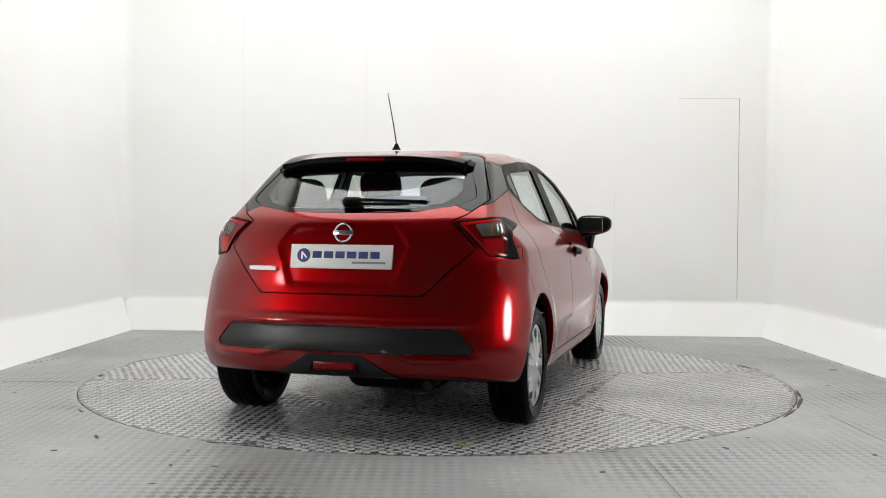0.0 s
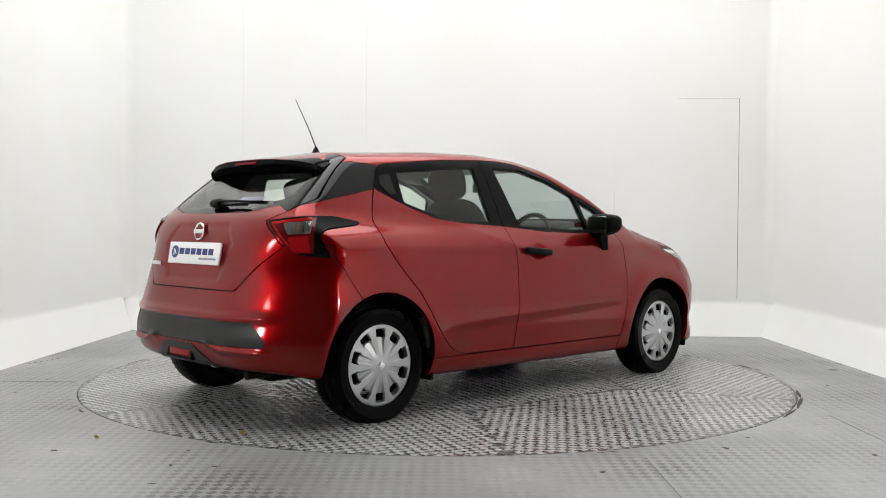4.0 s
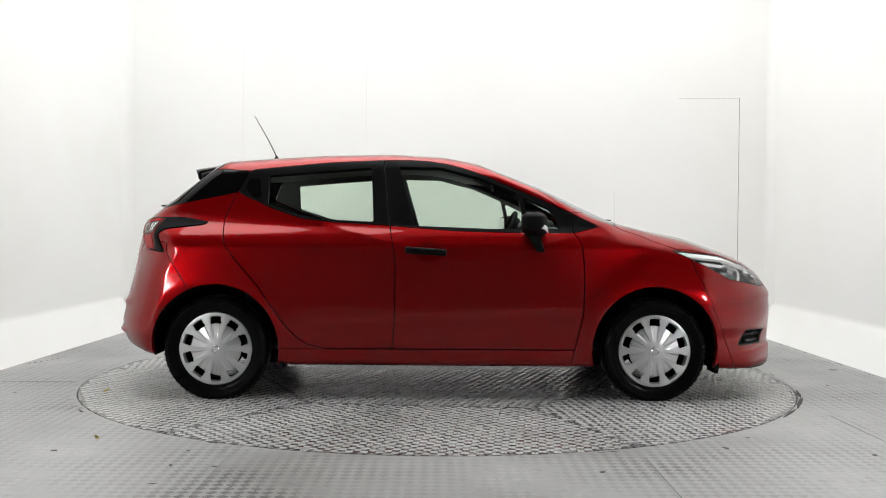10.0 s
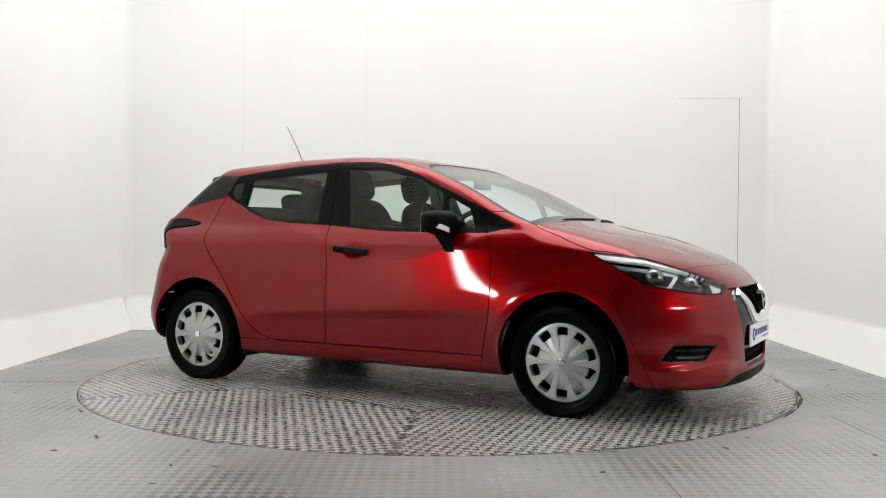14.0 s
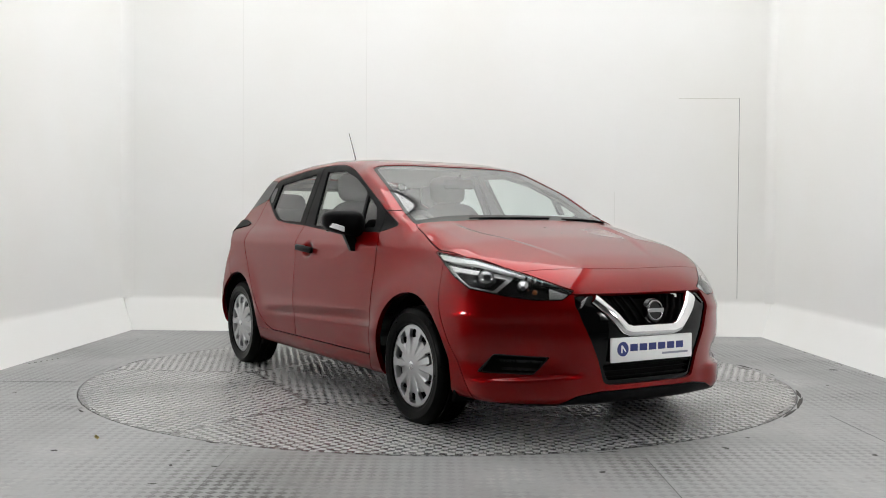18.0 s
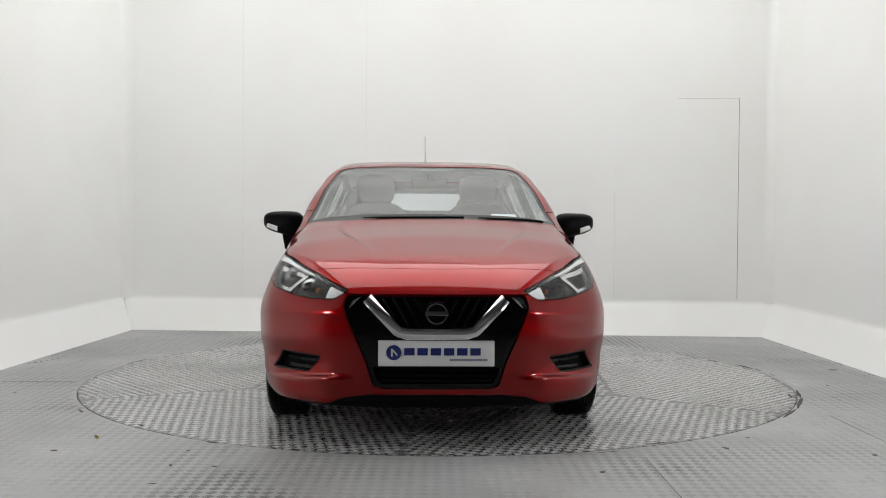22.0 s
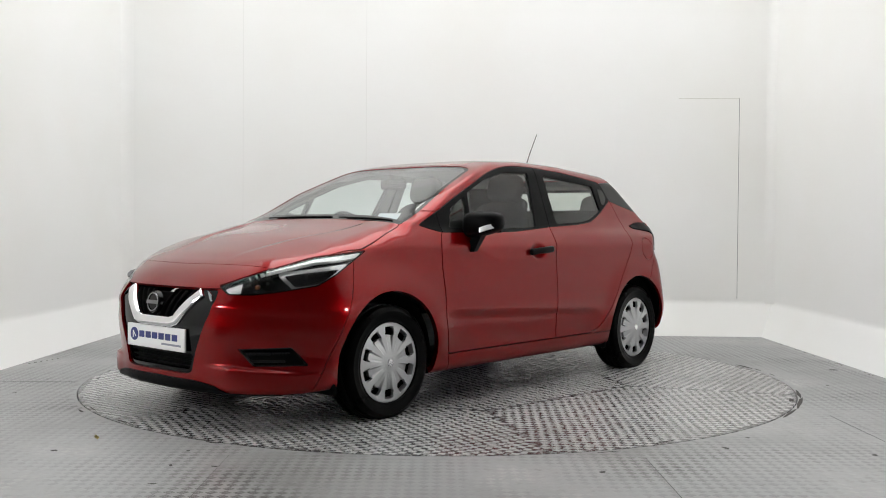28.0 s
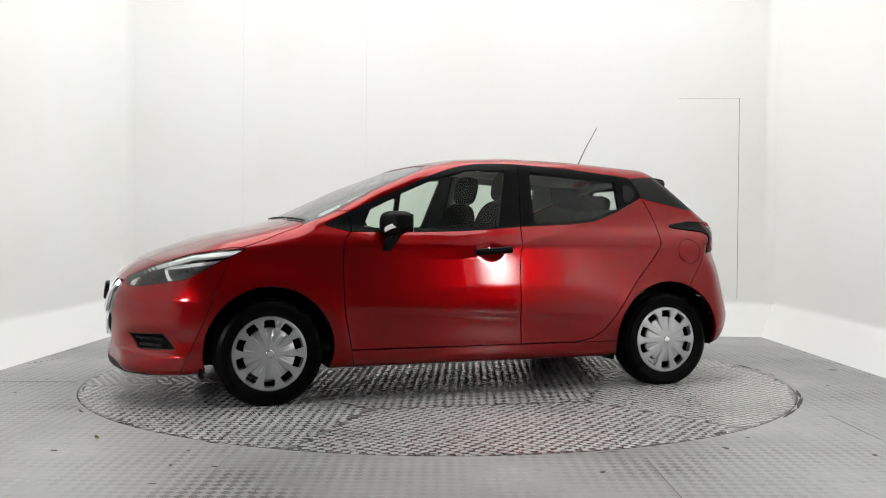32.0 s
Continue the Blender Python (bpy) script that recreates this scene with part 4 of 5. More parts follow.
tick_s, _ = take(head_lamp, lambda x, a, z: np.abs(inside_of([(0.70, 0.81), (1.20, 0.775), (1.08, 0.695), (0.90, 0.712)], x - a, z, 1)) - 0.0105, 0.0)
pair("lamp_bezel", tick_s, SATIN, lamp_pods, 0.02, 0.03, "satin silver bezel")
end_s, _ = take(head_lamp, lambda x, a, z: np.maximum(inside_of([(1.45, 0.73), (1.60, 0.70), (1.53, 0.664), (1.46, 0.668)], x - a, z, 1), inside_of(HEADLAMP, x - a, z, 1) + 0.01), 0.0)
pair("lamp_end_reflector", end_s, SATIN, lamp_pods, 0.02, 0.02, "silver corner reflector")
for s, pod in zip((1, -1), lamp_pods):
    for bx, by, bz, br in ((1.70, 0.68, 0.742, 0.052), (1.86, 0.585, 0.712, 0.036)):
        bowl = lathe([(br, 0.0), (br * 0.96, -0.012), (br * 0.7, -0.04), (br * 0.3, -0.055), (0.0, -0.057)], 24)
        part("reflector", bowl, DARKCHROME, pod, "bright bulb reflector", pose(bx, s * by, bz, 0, 0, -s * 52))
        part("bulb", lathe([(0.0, 0.0), (br * 0.2, -0.005), (br * 0.22, -0.04), (0.0, -0.05)], 12), DARKGREY, pod, "bulb", pose(bx, s * by, bz, 0, 0, -s * 52))
    part("indicator_bulb", lathe([(0.0, 0.0), (0.012, -0.01), (0.012, -0.03), (0.0, -0.04)], 12), AMBER, pod, "amber bulb", pose(1.885, s * 0.535, 0.69, 0, 0, -s * 52))

# rear lamps: red shell, smoked and red windows, black tail
tail_black, tail_red = take(tail_lamp, lambda x, a, z: -0.865 - (x + a), 0.0)
tails = pair("tail_lamp", tail_red, DEEPRED, car, 0.03, -0.006, "red and smoked wrap-around rear lamp")
pair("lamp_tail", tail_black, TRIM, tails, 0.03, -0.006, "satin black lamp extension")
_, rim_s = take(tail_red, lambda x, a, z: inside_of(TAILLAMP, x + a, z, 1) + 0.009, 0.0)
pair("lamp_rim", rim_s, TRIM, tails, 0.01, -0.008, "black lamp edge")
clear_win = [(-1.085, 1.005), (-0.885, 1.016), (-0.885, 0.957), (-1.05, 0.950)]
win_s, _ = take(tail_lamp, lambda x, a, z: inside_of(clear_win, x + a, z, 1), 0.0)
pair("reversing_lens", win_s, CLEARGREY, tails, 0.004, -0.0075, "pale clear lens")
for u in (-1.055, -1.01, -0.975, -0.935, -0.905):
    rib, _ = take(tail_lamp, lambda x, a, z: np.maximum(inside_of(clear_win, x + a, z, 1) + 0.006, np.abs(x + a - u - 0.1 * (z - 0.98)) - (0.004 if u < -0.98 else 0.0075)), 0.0)
    pair("lens_rib", rib, CHROME if u != -0.975 else AMBER, tails, 0.004, -0.0095)
win_s, _ = take(tail_lamp, lambda x, a, z: inside_of([(-1.05, 0.936), (-0.905, 0.944), (-0.885, 0.868), (-1.01, 0.872)], x + a, z, 1), 0.0)
pair("brake_lens", win_s, REDLENS, tails, 0.004, -0.0085, "red brake lens")
guide_s, _ = take(tail_lamp, lambda x, a, z: np.maximum(np.abs(inside_of([(-1.17, 1.005), (-0.875, 1.028), (-0.87, 0.87), (-0.99, 0.862), (-1.10, 0.945)], x + a, z, 1)) - 0.006, x + a + 0.89), 0.0)
pair("light_guide", guide_s, REDLENS, tails, 0.004, -0.009, "bright red light guide")

# grille: gloss black flanks, deep mouth, chrome V, emblem
mouth_s, grille_s = take(grille_s, lambda x, a, z: inside_of([(-0.3, 0.71), (0.29, 0.71), (0.27, 0.64), (0.165, 0.535), (-0.3, 0.535)], a, z, 1), 0.0)
intake_s, grille_s = take(grille_s, lambda x, a, z: inside_of([(-0.3, 0.357), (0.292, 0.357), (0.262, 0.283), (-0.3, 0.283)], a, z, 1), 0.0)
grille = whole("grille", grille_s, GLOSSBLACK, front_bumper, 0.04, 0.012, "gloss black grille")
whole("grille_mouth", mouth_s, LINER, grille, 0.0, 0.045, "deep black upper opening")
whole("lower_intake", intake_s, LINER, grille, 0.0, 0.045, "deep black lower opening")


def ahead(y, z, proud):
    """A place on the nose skin, pushed out by proud."""
    lo, hi = 1.6, 2.3
    for _ in range(18):
        mid = 0.5 * (lo + hi)
        if float(form(np.float64(mid), np.float64(y), np.float64(z))) < 0:
            lo = mid
        else:
            hi = mid
    return (lo - 0.012 + proud, y, z)


def nose_band(path, wide, proud, thick):
    """A flat bar that follows a path of (y, z) over the nose."""
    rows = []
    pts = []
    for (ya, za), (yb, zb) in zip(path, path[1:]):
        pts += [(ya + (yb - ya) * k / 8, za + (zb - za) * k / 8) for k in range(8)]
    pts.append(path[-1])
    for i, (y, z) in enumerate(pts):
        p, q = pts[max(0, i - 1)], pts[min(len(pts) - 1, i + 1)]
        d = Vector((q[0] - p[0], q[1] - p[1])).normalized()
        n = Vector((-d.y, d.x)) * wide / 2
        ks = (1, 1, 0.85, 0.5, 0, -0.5, -0.85, -1, -1)
        rows.append([ahead(y + n.x * k, z + n.y * k, proud - (thick if j in (0, 8) else 0.25 * wide * (1 - math.sqrt(1 - k * k)))) for j, k in enumerate(ks)])
    return loft(rows)


part("chrome_strip", nose_band([(-0.315, 0.667), (-0.27, 0.62), (-0.175, 0.523), (-0.135, 0.512), (0.135, 0.512), (0.175, 0.523), (0.27, 0.62), (0.315, 0.667)], 0.054, 0.02, 0.034), CHROME, grille, "polished chrome V-shaped strip")
for s in (1, -1):
    for k in range(4):
        yt = 0.245 - 0.048 * k
        part("grille_slat", nose_band([(s * yt, 0.668), (s * max(yt - 0.075, 0.015), 0.54)], 0.012, -0.006, 0.02), LINER, grille)
for k in range(3):
    part("intake_slat", nose_band([(-0.29, 0.345 - 0.026 * k), (0.29, 0.345 - 0.026 * k)], 0.008, -0.01, 0.02), LINER, grille)
ring = lathe([(0.045 + 0.0045 * math.cos(a), 0.004 * math.sin(a)) for a in [2 * math.pi * k / 8 for k in range(9)]], 32, "Z")
emblem = part("emblem_disc", lathe([(0.0, 0.004), (0.055, 0.002), (0.06, -0.02), (0.0, -0.02)], 32, "Z"), GLOSSBLACK, grille, "round black emblem with a chrome ring", pose(2.122, 0, 0.604, 0, 84, 0))
part("emblem_ring", ring, DARKCHROME, emblem, m=pose(0, 0, 0.004))
part("emblem_bar", rbox(0.02, 0.105, 0.006, 0.002, 2), DARKCHROME, emblem, m=pose(0, 0, 0.006))
for s in (1, -1):
    for k in range(3):
        part("flank_slot", nose_band([(s * (0.345 + 0.012 * k), 0.672 - 0.012 * k), (s * (0.385 + 0.006 * k), 0.648 - 0.012 * k)], 0.004, 0.006, 0.01), DARKCHROME, grille)

# fog pockets with two ribs, and the dark lower lip
pockets = pair("fog_pocket", fog_s, LINER, front_bumper, 0.0, 0.04, "black blank fog-lamp pocket")
_, rim_s = take(fog_s, lambda x, a, z: inside_of(FOGPOCKET, x - a, z, 1) + 0.006, 0.0)
pair("pocket_rim", rim_s, PLASTIC, pockets, 0.04, 0.002)
for lo, hi in ((0.335, 0.347), (0.362, 0.374)):
    rib, _ = take(fog_s, lambda x, a, z: np.maximum(np.maximum(lo - z, z - hi), 1.08 + (0.4 - z) - (x - a)), 0.0)
    pair("pocket_rib", rib, PLASTIC, pockets, 0.02, 0.016)


whole("front_lip", lip_s, TRIM, front_bumper, 0.03, -0.004, "dark plastic lower lip")

# rear: black lower centre, fog lamp, reflectors, tailpipe, emblem, lettering bar, wiper
lower_s, _ = take(rear_bumper_s, lambda x, a, z: np.maximum(np.maximum(z - 0.392 + 0.62 * np.maximum(a - 0.13, 0), a - 0.36), x + 1.6), 0.0)
diffuser = whole("lower_centre", lower_s, PLASTIC, rear_bumper, 0.03, -0.006, "dark plastic lower centre")
fog = part("fog_lamp", rbox(0.03, 0.215, 0.062, 0.008, 3), FOGRED, diffuser, "red rear fog lamp", pose(-1.912, 0, 0.345, 0, 12, 0))
part("lamp_frame", join(rbox(0.03, 0.25, 0.012, 0.003, 1, at=(0, 0, 0.037)), rbox(0.03, 0.25, 0.012, 0.003, 1, at=(0, 0, -0.037)), rbox(0.03, 0.014, 0.086, 0.003, 1, at=(0, 0.116, 0)), rbox(0.03, 0.014, 0.086, 0.003, 1, at=(0, -0.116, 0))), TRIM, fog)
part("tailpipe", tube([(-1.79, -0.42, 0.243), (-1.55, -0.42, 0.25)], 0.022, 14), PIPE, car, "bright exhaust tailpipe")
part("silencer", rbox(0.36, 0.5, 0.16, 0.07, 4), LINER, car, m=pose(-1.5, -0.2, 0.27))
part("rear_axle", tube([(-1.26, -0.7, 0.27), (-1.26, 0.7, 0.27)], 0.04, 12), LINER, car)
emblem = part("tail_emblem", lathe([(0.0, 0.0), (0.047, 0.0), (0.047, 0.006), (0.0, 0.006)], 32, "Z"), PAINT, tailgate, "round chrome emblem", pose(-1.806, 0, 0.962, 0, -82, 0))
ring = lathe([(0.043 + 0.006 * math.cos(a), 0.006 * math.sin(a)) for a in [2 * math.pi * k / 8 for k in range(9)]], 32, "Z")
part("emblem_ring", ring, CHROME, emblem, m=pose(0, 0, 0.006))
part("emblem_bar", rbox(0.022, 0.106, 0.008, 0.003, 2), CHROME, emblem, m=pose(0, 0, 0.008))
part("model_lettering", rbox(0.004, 0.165, 0.022, 0.002, 1), CHROME, tailgate, "chrome bar of lettering", pose(-1.842, 0.415, 0.787, 0, -8, -11.5))
wiper = part("rear_wiper", tube([(0, 0.03, 0), (-0.012, -0.03, 0.006), (-0.018, -0.18, 0.004), (-0.006, -0.345, 0.0)], 0.011, 8, 0.5), TRIM, tailgate, "black rear wiper", pose(-1.703, 0.0, 1.118))
part("wiper_cap", rbox(0.05, 0.1, 0.05, 0.02, 3), TRIM, wiper, m=pose(0, 0.0, -0.005, 0, -30, 0))
part("wiper_blade", rbox(0.012, 0.3, 0.016, 0.004, 1), TRIM, wiper, m=pose(-0.004, -0.15, -0.014, 0, -30, 0))
part("window_sticker", rbox(0.0015, 0.225, 0.03, 0), GREYINK, pane, "pale dealer sticker inside the rear window", pose(-1.652, -0.26, 1.135, 0, 51, 0))

# windscreen wipers along the scuttle
for y0, y1 in ((-0.38, 0.18), (0.26, 0.63)):
    pts = []
    for k in range(9):
        y = y0 + (y1 - y0) * k / 8
        x = 1.098 - 0.10 * y * y - 0.012 * k / 8
        pts.append((x, y, float(top(np.float64(x), np.float64(abs(y)))) + 0.006))
    arm = part("windscreen_wiper", tube(pts, 0.0045, 6, 0.7), TRIM, car, "black windscreen wiper")
    part("wiper_blade", tube([(p[0] - 0.012, p[1], p[2] - 0.002) for p in pts[1:]], 0.004, 6), RUBBER, arm)

# splash flaps
for fx, fz in ((-0.885, 0.215), (1.63, 0.20)):
    for s in (1, -1):
        part("splash_flap", rbox(0.025, 0.16, 0.085, 0.008, 2), LINER, car, "small black splash flap", pose(fx, s * 0.74, fz, 0, 8, 0))


# ---- wheels ----
def tyre():
    """A tyre with grooves, notched shoulders, ringed sidewalls and a flat foot where it bears."""
    R = 0.304
    half = [(R, 0.006), (0.303, 0.04), (0.297, 0.043), (0.297, 0.049), (0.302, 0.052), (0.299, 0.078), (0.290, 0.089), (0.284, 0.0925), (0.282, 0.0945), (0.270, 0.0985), (0.268, 0.1005), (0.262, 0.1005), (0.260, 0.0995), (0.238, 0.0995), (0.231, 0.0975), (0.224, 0.094), (0.214, 0.094), (0.206, 0.08)]
    prof = [(r, -w) for r, w in half[::-1]] + [(0.297, -0.004), (0.297, 0.004)] + half + [(0.206, -0.08)]
    bm = lathe(prof, 104)
    for v in bm.verts:
        r = math.hypot(v.co.x, v.co.z)
        k = round((math.atan2(v.co.z, v.co.x) % (2 * math.pi)) / (2 * math.pi) * 104)
        if r > 0.295 and 0.051 < abs(v.co.y) < 0.085 and k % 2:
            v.co.x *= (r - 0.006) / r
            v.co.z *= (r - 0.006) / r
        v.co.z = max(v.co.z, -0.289)
    return bm


def wheel(x, side):
    root = part("wheel", lathe([(0.185, -0.02), (0.185, -0.10), (0.202, -0.10), (0.202, -0.02)], 40), LINER, car, "steel wheel with silver cover and black tyre", pose(x, side * 0.748, 0.289, 0, 0, 0 if side > 0 else 180))
    part("tyre", tyre(), RUBBER, root, "black rubber tyre")
    part("wheel_cover", cover(), SILVER, root, "silver ten-hole wheel cover")
    part("brake_drum", lathe([(0.0, 0.02), (0.13, 0.02), (0.14, 0.0), (0.14, -0.06), (0.0, -0.06)], 32), LINER, root)
    part("hub_badge", lathe([(0.0, 0.101), (0.018, 0.1), (0.023, 0.096), (0.023, 0.08), (0.0, 0.08)], 20), CHROME, root, "small round bright badge")
    return root


COVER_MESH = []


def cover():
    if COVER_MESH:
        return COVER_MESH[0]
    n, m = 240, 36
    bm = bmesh.new()
    rad = [0.0005] + [0.207 * k / m for k in range(1, m + 1)]
    grid = []
    for i in range(n):
        a = 2 * math.pi * i / n
        c = math.cos(10 * a)
        row = []
        for r in rad:
            ph = ((a * 10 / (2 * math.pi)) % 1) - 0.5
            dome = 0.093 - 0.024 * (r / 0.14) ** 2 if r < 0.14 else 0.069
            arc = abs(ph) * 0.628 * r
            wide = 0.0035 + 0.017 * max(0.0, (r - 0.05) / 0.1)
            ridge = 0.0893 - 0.05 * max(0.0, r - 0.06)
            k = max(0.0, min(1.0, (wide + 0.008 - arc) / 0.008)) if 0.045 < r else 0.0
            k *= min(1.0, max(0.0, (r - 0.045) / 0.015))
            if r > 0.179:
                k = 1.0
            y = dome + (max(ridge, dome) - dome) * k * k * (3 - 2 * k)
            if r < 0.03:
                y = 0.093
            if r > 0.2:
                y -= (r - 0.2) * 1.2
            row.append(bm.verts.new((r * math.sin(a), y, r * math.cos(a))))
        grid.append(row)
    for i in range(n):
        a = 2 * math.pi * (i + 0.5) / n
        ph = ((a * 10 / (2 * math.pi)) + 0.5) % 1 - 0.5
        for j in range(m):
            r = 0.5 * (rad[j] + rad[j + 1])
            w = 0.30 - 0.04 * (r - 0.16) / 0.02
            if 0.140 < r < 0.178 and abs(ph) < w:
                continue
            p, q = grid[i], grid[(i + 1) % n]
            bm.faces.new((p[j], p[j + 1], q[j + 1], q[j]))
    bmesh.ops.remove_doubles(bm, verts=bm.verts, dist=0.0004)
    bmesh.ops.recalc_face_normals(bm, faces=bm.faces)
    rim = [e for e in bm.edges if e.is_boundary]
    ext = bmesh.ops.extrude_edge_only(bm, edges=rim)
    bmesh.ops.translate(bm, vec=(0, -0.018, 0), verts=[v for v in ext["geom"] if isinstance(v, bmesh.types.BMVert)])
    bmesh.ops.recalc_face_normals(bm, faces=bm.faces)
    bmesh.ops.scale(bm, vec=(1.035, 1.04, 1.035), verts=bm.verts)
    COVER_MESH.append(to_mesh("wheel_cover", smooth(bm, 55)))
    return COVER_MESH[0]


for wx in (-1.2625, 1.2625):
    for s in (1, -1):
        wheel(wx, s)
        well = bmesh.new()
        rows = []
        for k in range(23):
            a = math.pi * (k - 1) / 20
            rows.append([well.verts.new((wx + 0.366 * math.cos(a), s * yy, 0.30 + 0.366 * math.sin(a))) for yy in (0.79, 0.5)])
        for p, q in zip(rows, rows[1:]):
            well.faces.new((p[0], p[1], q[1], q[0]))
        well.faces.new([r[1] for r in rows])
        part("wheel_well", well, LINER, car)

# ---- cabin ----
part("cabin_floor", rbox(2.6, 1.4, 0.06, 0.02, at=(-0.3, 0, 0.30)), CABIN, car)


def pillow(sx, sy, sz):
    """A soft cushion: a sphere squared off a little."""
    bm = bmesh.new()
    bmesh.ops.create_uvsphere(bm, u_segments=24, v_segments=14, radius=1)
    for v in bm.verts:
        v.co = [math.copysign(abs(c) ** 0.62, c) * h / 2 for c, h in zip(v.co, (sx, sy, sz))]
    return smooth(bm, 70)


def seat(x, y, label):
    root = part("front_seat", rbox(0.5, 0.5, 0.16, 0.06, 3, at=(0, 0, 0)), CLOTH, car, label, pose(x, y, 0.55))
    back = pillow(0.17, 0.5, 0.66)
    bmesh.ops.translate(back, vec=(0, 0, 0.27), verts=back.verts)
    part("backrest", back, CLOTH, root, m=pose(-0.25, 0, 0.04, 0, -16, 0))
    part("headrest", pillow(0.12, 0.27, 0.20), CLOTH, root, m=pose(-0.445, 0, 0.71, 0, -12, 0))
    for sy in (-0.07, 0.07):
        part("headrest_post", tube([(-0.39, sy, 0.52), (-0.435, sy, 0.66)], 0.007), CHROME, root)


seat(0.11, 0.36, "dark cloth front seat")
seat(0.11, -0.36, "dark cloth front seat")
bench = part("rear_seat", rbox(0.5, 1.25, 0.16, 0.06, 3), CLOTH, car, "dark cloth rear bench", pose(-0.9, 0, 0.56))
part("backrest", rbox(0.13, 1.22, 0.58, 0.05, 3, at=(0, 0, 0.3)), CLOTH, bench, m=pose(-0.3, 0, 0.02, 0, -22, 0))
for sy in (-0.4, 0.4):
    part("headrest", pillow(0.11, 0.27, 0.17), CLOTH, bench, m=pose(-0.53, sy, 0.60, 0, -18, 0))
part("dashboard", rbox(0.42, 1.38, 0.3, 0.08, 3), CABIN, car, m=pose(0.78, 0, 0.84, 0, 6, 0))
part("instrument_hood", rbox(0.2, 0.36, 0.09, 0.04, 3), CABIN, car, m=pose(0.62, -0.36, 1.0))
ring = lathe([(0.17 + 0.016 * math.cos(a), 0.016 * math.sin(a)) for a in [2 * math.pi * k / 10 for k in range(11)]], 36, "Z")
wheel_s = part("steering_wheel", ring, TRIM, car, "black steering wheel", pose(0.42, -0.36, 0.93, 0, -65, 0))
part("wheel_boss", rbox(0.14, 0.12, 0.05, 0.03, 2), TRIM, wheel_s)
for a in (0, 90, 180):
    part("wheel_spoke", rbox(0.12, 0.035, 0.015, 0.006, 1, at=(0.1, 0, 0)), TRIM, wheel_s, m=pose(0, 0, 0, 0, 0, a + 90))
mirror = part("inside_mirror", rbox(0.03, 0.22, 0.065, 0.02, 3), TRIM, car, m=pose(0.38, 0, 1.27))
part("mirror_stem", tube([(0.0, 0, 0.02), (0.015, 0, 0.06)], 0.01), TRIM, mirror)
part("paper_sheet", rbox(0.09, 0.15, 0.002, 0), PAPER, car, "white paper sheet on the dashboard", pose(0.875, 0.43, 1.045, 0, 38, 10))

# ---- number plates with a plain printed mark ----
def number_plate(x, z, turn, tilt, label):
    root = part("number_plate", rbox(0.012, 0.524, 0.116, 0.004, 2), WHITE, car, label, pose(x, 0, z, 0, tilt, turn))
    part("plate_emblem", lathe([(0.0, 0.0), (0.034, 0.0), (0.034, 0.003), (0.0, 0.003)], 28, "Z"), INK, root, m=pose(0.006, -0.192, 0.004, 90, 0, 90))
    part("emblem_stroke", rbox(0.002, 0.008, 0.036, 0), WHITE, root, m=pose(0.0085, -0.2, 0.004))
    part("emblem_stroke", rbox(0.002, 0.007, 0.032, 0), WHITE, root, m=pose(0.0085, -0.186, 0.004, 40, 0, 0))
    for k in range(6):
        part("plate_lettering", rbox(0.0015, 0.047, 0.033, 0), INK, root, "dark blue bar of lettering", pose(0.0065, -0.122 + 0.0595 * k, 0.008))
    part("plate_small_lettering", rbox(0.002, 0.17, 0.01, 0), GREYINK, root, "small grey bar of lettering", pose(0.0065, 0.145, -0.029))
    return root


number_plate(2.108, 0.424, 0, 0, "white front plate with dark blue lettering bar")
number_plate(-1.842, 0.848, 180, -9, "white rear plate with dark blue lettering bar")

# mirrors, handles, aerial
for s in (1, -1):
    door = front_doors[0] if s > 0 else front_doors[1]
    shell = bmesh.new()
    bmesh.ops.create_uvsphere(shell, u_segments=28, v_segments=18, radius=1)
    for v in shell.verts:
        x, y, z = v.co
        q = lambda c, p: math.copysign(abs(c) ** p, c)
        x, y, z = q(x, 0.7), q(y, 0.6), q(z, 0.62)
        x = x * (0.085 if x > 0 else 0.055)
        v.co = (x, y * 0.122, z * 0.07 * (1 - 0.2 * y * s) + 0.012 * y * s)
    m_shell = part("wing_mirror", smooth(shell, 60), TRIM, door, "matt black wing mirror with a clear indicator", pose(0.545, s * 0.885, 1.017, 0, 0, s * 12))
    part("mirror_arm", loft([[(0.0 + 0.05 * k / 5 + dx, s * (-0.02 - 0.035 * k / 5 + dy), -0.05 - 0.11 * k / 5) for dx, dy in ((-0.036 + 0.003 * k, -0.03), (0.03 - 0.002 * k, -0.03), (0.03 - 0.002 * k, 0.026), (-0.036 + 0.003 * k, 0.026))] for k in range(6)]), TRIM, m_shell)
    part("mirror_glass", rbox(0.002, 0.17, 0.105, 0.0008, 1), CHROME, m_shell, "mirror glass", pose(-0.0545, 0, 0))
    ind = loft([[(0.087 * math.cos(a) ** 0.7 + o, s * (0.018 + 0.092 * math.sin(a)), -0.036 + 0.03 * math.sin(a) + e) for o, e in ((0.0, -0.015), (0.006, -0.011), (0.006, 0.011), (0.0, 0.015))] for a in [-0.05 + 1.2 * k / 8 for k in range(9)]])
    part("indicator", ind, WARMLENS, m_shell, "clear indicator lens")
    part("door_handle", rbox(0.24, 0.03, 0.04, 0.014, 3), TRIM, door, "black pull handle", pose(-0.06, s * 0.865, 0.856, 0, 4, 0))
aerial = part("aerial", lathe([(0.0, 0), (0.026, 0), (0.02, 0.008), (0.007, 0.035), (0.0, 0.035)], 16, "Z"), TRIM, car, "thin black roof aerial", pose(-1.055, 0, 1.424))
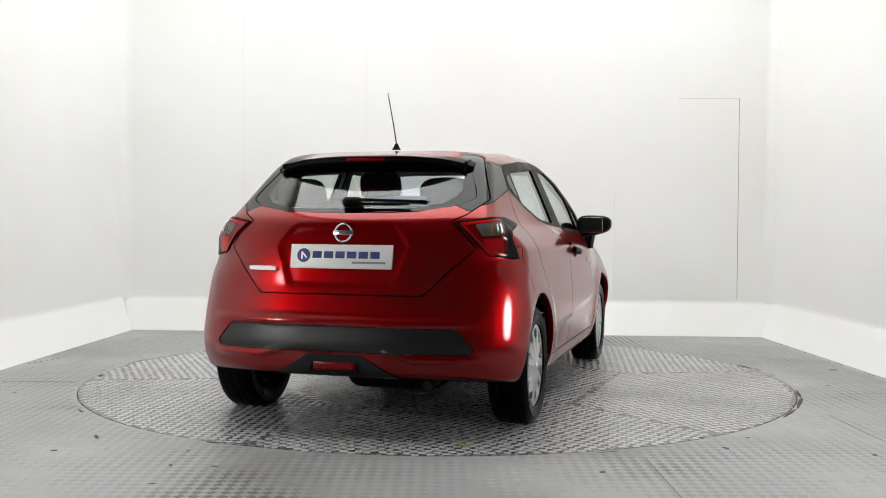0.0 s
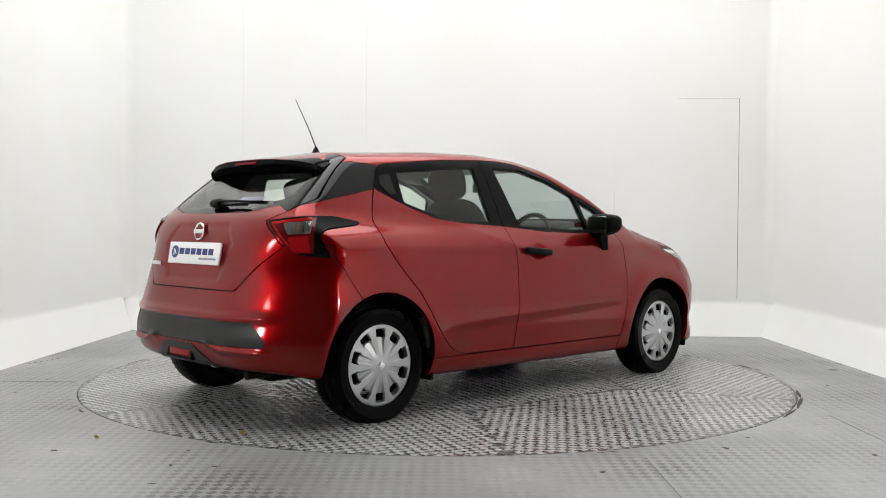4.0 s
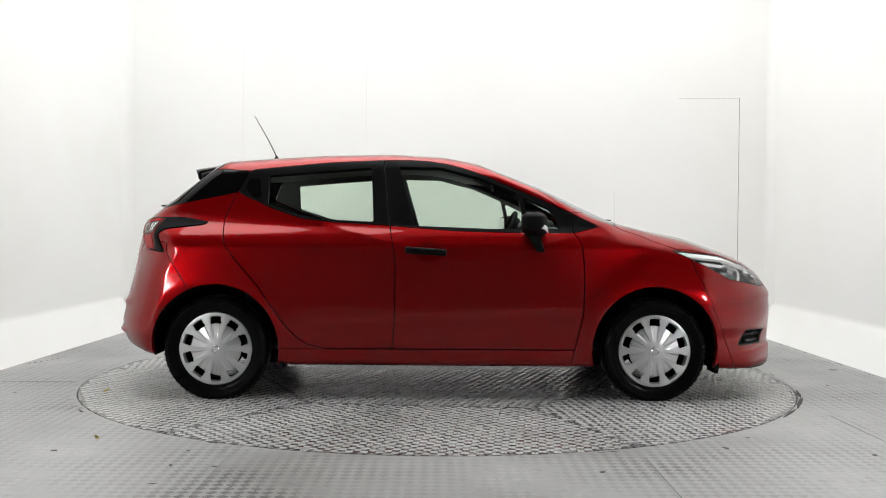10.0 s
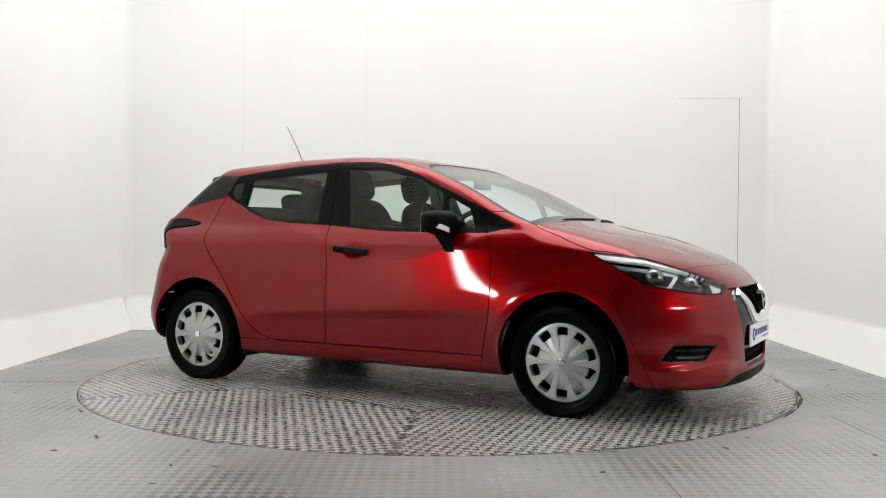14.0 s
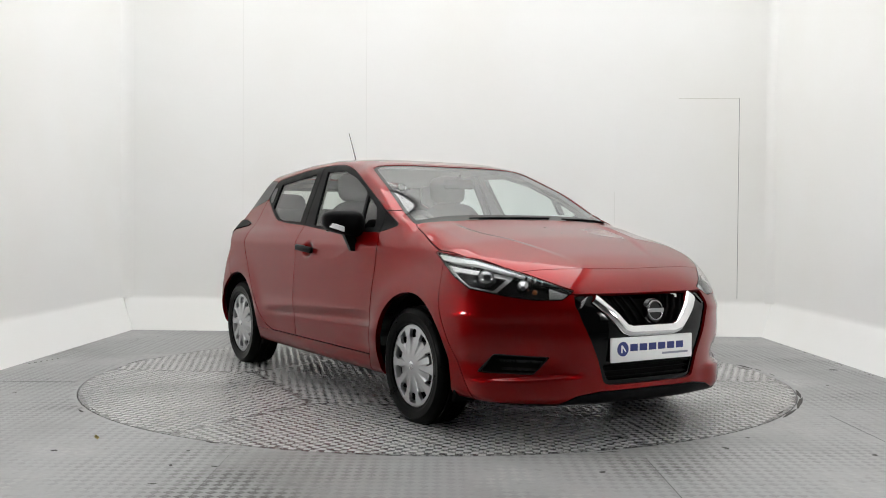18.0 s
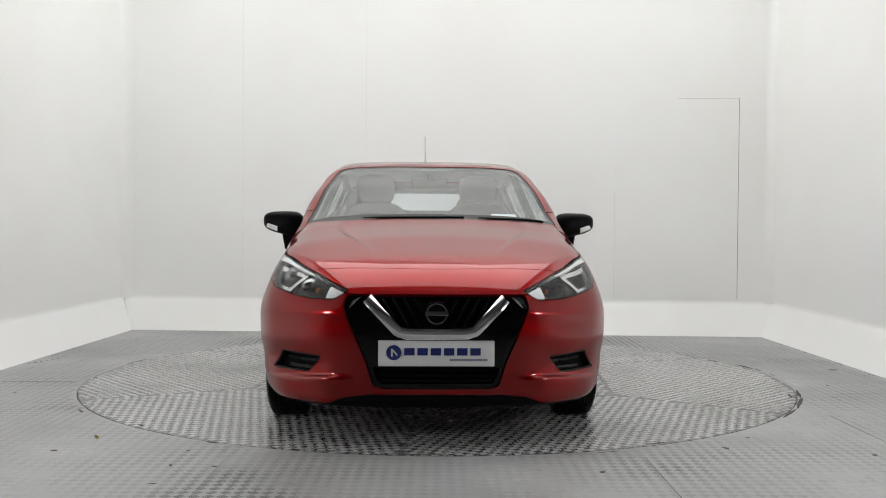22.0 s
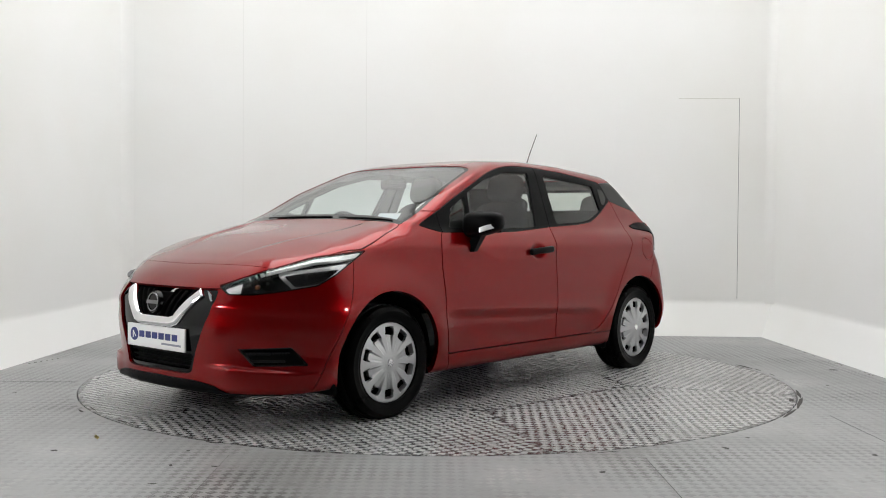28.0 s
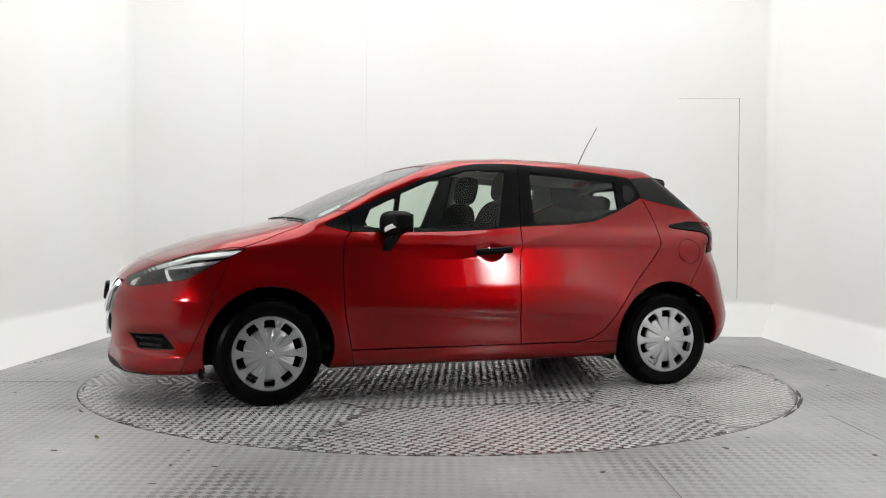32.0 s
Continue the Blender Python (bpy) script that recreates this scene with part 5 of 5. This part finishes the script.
part("aerial_rod", tube([(0, 0, 0.03), (-0.052, 0, 0.135), (-0.145, 0, 0.295)], 0.0036, 6, 0.6), TRIM, aerial)


def roof_z(x, y):
    """Height of the body's skin over a place on the plan."""
    lo, hi = 1.0, 1.55
    for _ in range(18):
        mid = 0.5 * (lo + hi)
        if float(form(np.float64(x), np.float64(y), np.float64(mid))) < 0:
            lo = mid
        else:
            hi = mid
    return lo


upper, lower = [], []
for k in range(33):
    y = -0.54 + 1.08 * k / 32
    a = abs(y)
    yu = y * 0.88
    zt = min(float(top(np.float64(-1.3), np.float64(a))), roof_z(-1.3, y) + 0.003)
    tip = -1.535 + 0.12 * (a / 0.54) ** 3
    drop = 0.02 * (a / 0.54) ** 4
    upper.append([(-1.26, yu, roof_z(-1.26, yu) + 0.002), (-1.36, yu, zt - 0.006 - drop), (tip + 0.02, yu, zt - 0.030 - drop), (tip, yu, zt - 0.035 - drop), (tip + 0.004, yu, zt - 0.038 - drop), (-1.36, yu, zt - 0.016 - drop), (-1.27, yu, zt - 0.02 - drop)])
    lower.append([(tip + 0.006, y, zt - 0.0385 - drop), (tip + 0.012, y, zt - 0.062 - drop), (-1.47 + 0.1 * (a / 0.54) ** 3, y, zt - 0.082 - drop), (-1.40 + 0.08 * (a / 0.54) ** 3, y, zt - 0.09 - drop), (-1.33, y, zt - 0.06 - drop), (-1.36, y, zt - 0.0165 - drop)])
spoiler = part("spoiler", loft(upper), PAINT, tailgate, "red roof spoiler")
part("spoiler_underside", loft(lower), TRIM, spoiler, "black underside")
for s in (1, -1):
    fin = slab([(-1.33, 1.345), (-1.435, 1.326), (-1.448, 1.30), (-1.438, 1.27), (-1.39, 1.27)], 0.498, 0.512, lambda u, v, w: (u, s * w, v), 0.004)
    part("spoiler_fin", fin, GLOSSBLACK, spoiler, "gloss black end fin")
part("brake_light", rbox(0.01, 0.21, 0.016, 0.004, 2), FOGRED, spoiler, "red high-level brake light", pose(-1.528, 0, 1.335, 0, 20, 0))


def heading(t):
    return -43.86 - 7.318 * (t - 16)


def motions():
    drift = [(0, -0.12), (1, -0.19), (3, -0.12), (6, 0.07), (7.5, 0.08), (9, 0.18), (11, 0.28), (13, 0.36), (15, 0.25), (17, 0.06), (19, -0.25), (21, -0.45), (24.5, -0.11), (28, 0.28), (30, -0.02), (32, -0.05)]
    rows_disc, rows_car = [], []
    for k in range(33):
        a = heading(k) + np.interp(k, [d[0] for d in drift], [d[1] for d in drift])
        turn = pose(0, 0, 0, 0, 0, a)
        rows_disc.append((k, turn))
        rows_car.append((k, turn @ Matrix.Translation((-0.0186, -0.0757, 0))))
    walk(turntable, rows_disc)
    walk(car, rows_car)


motions()
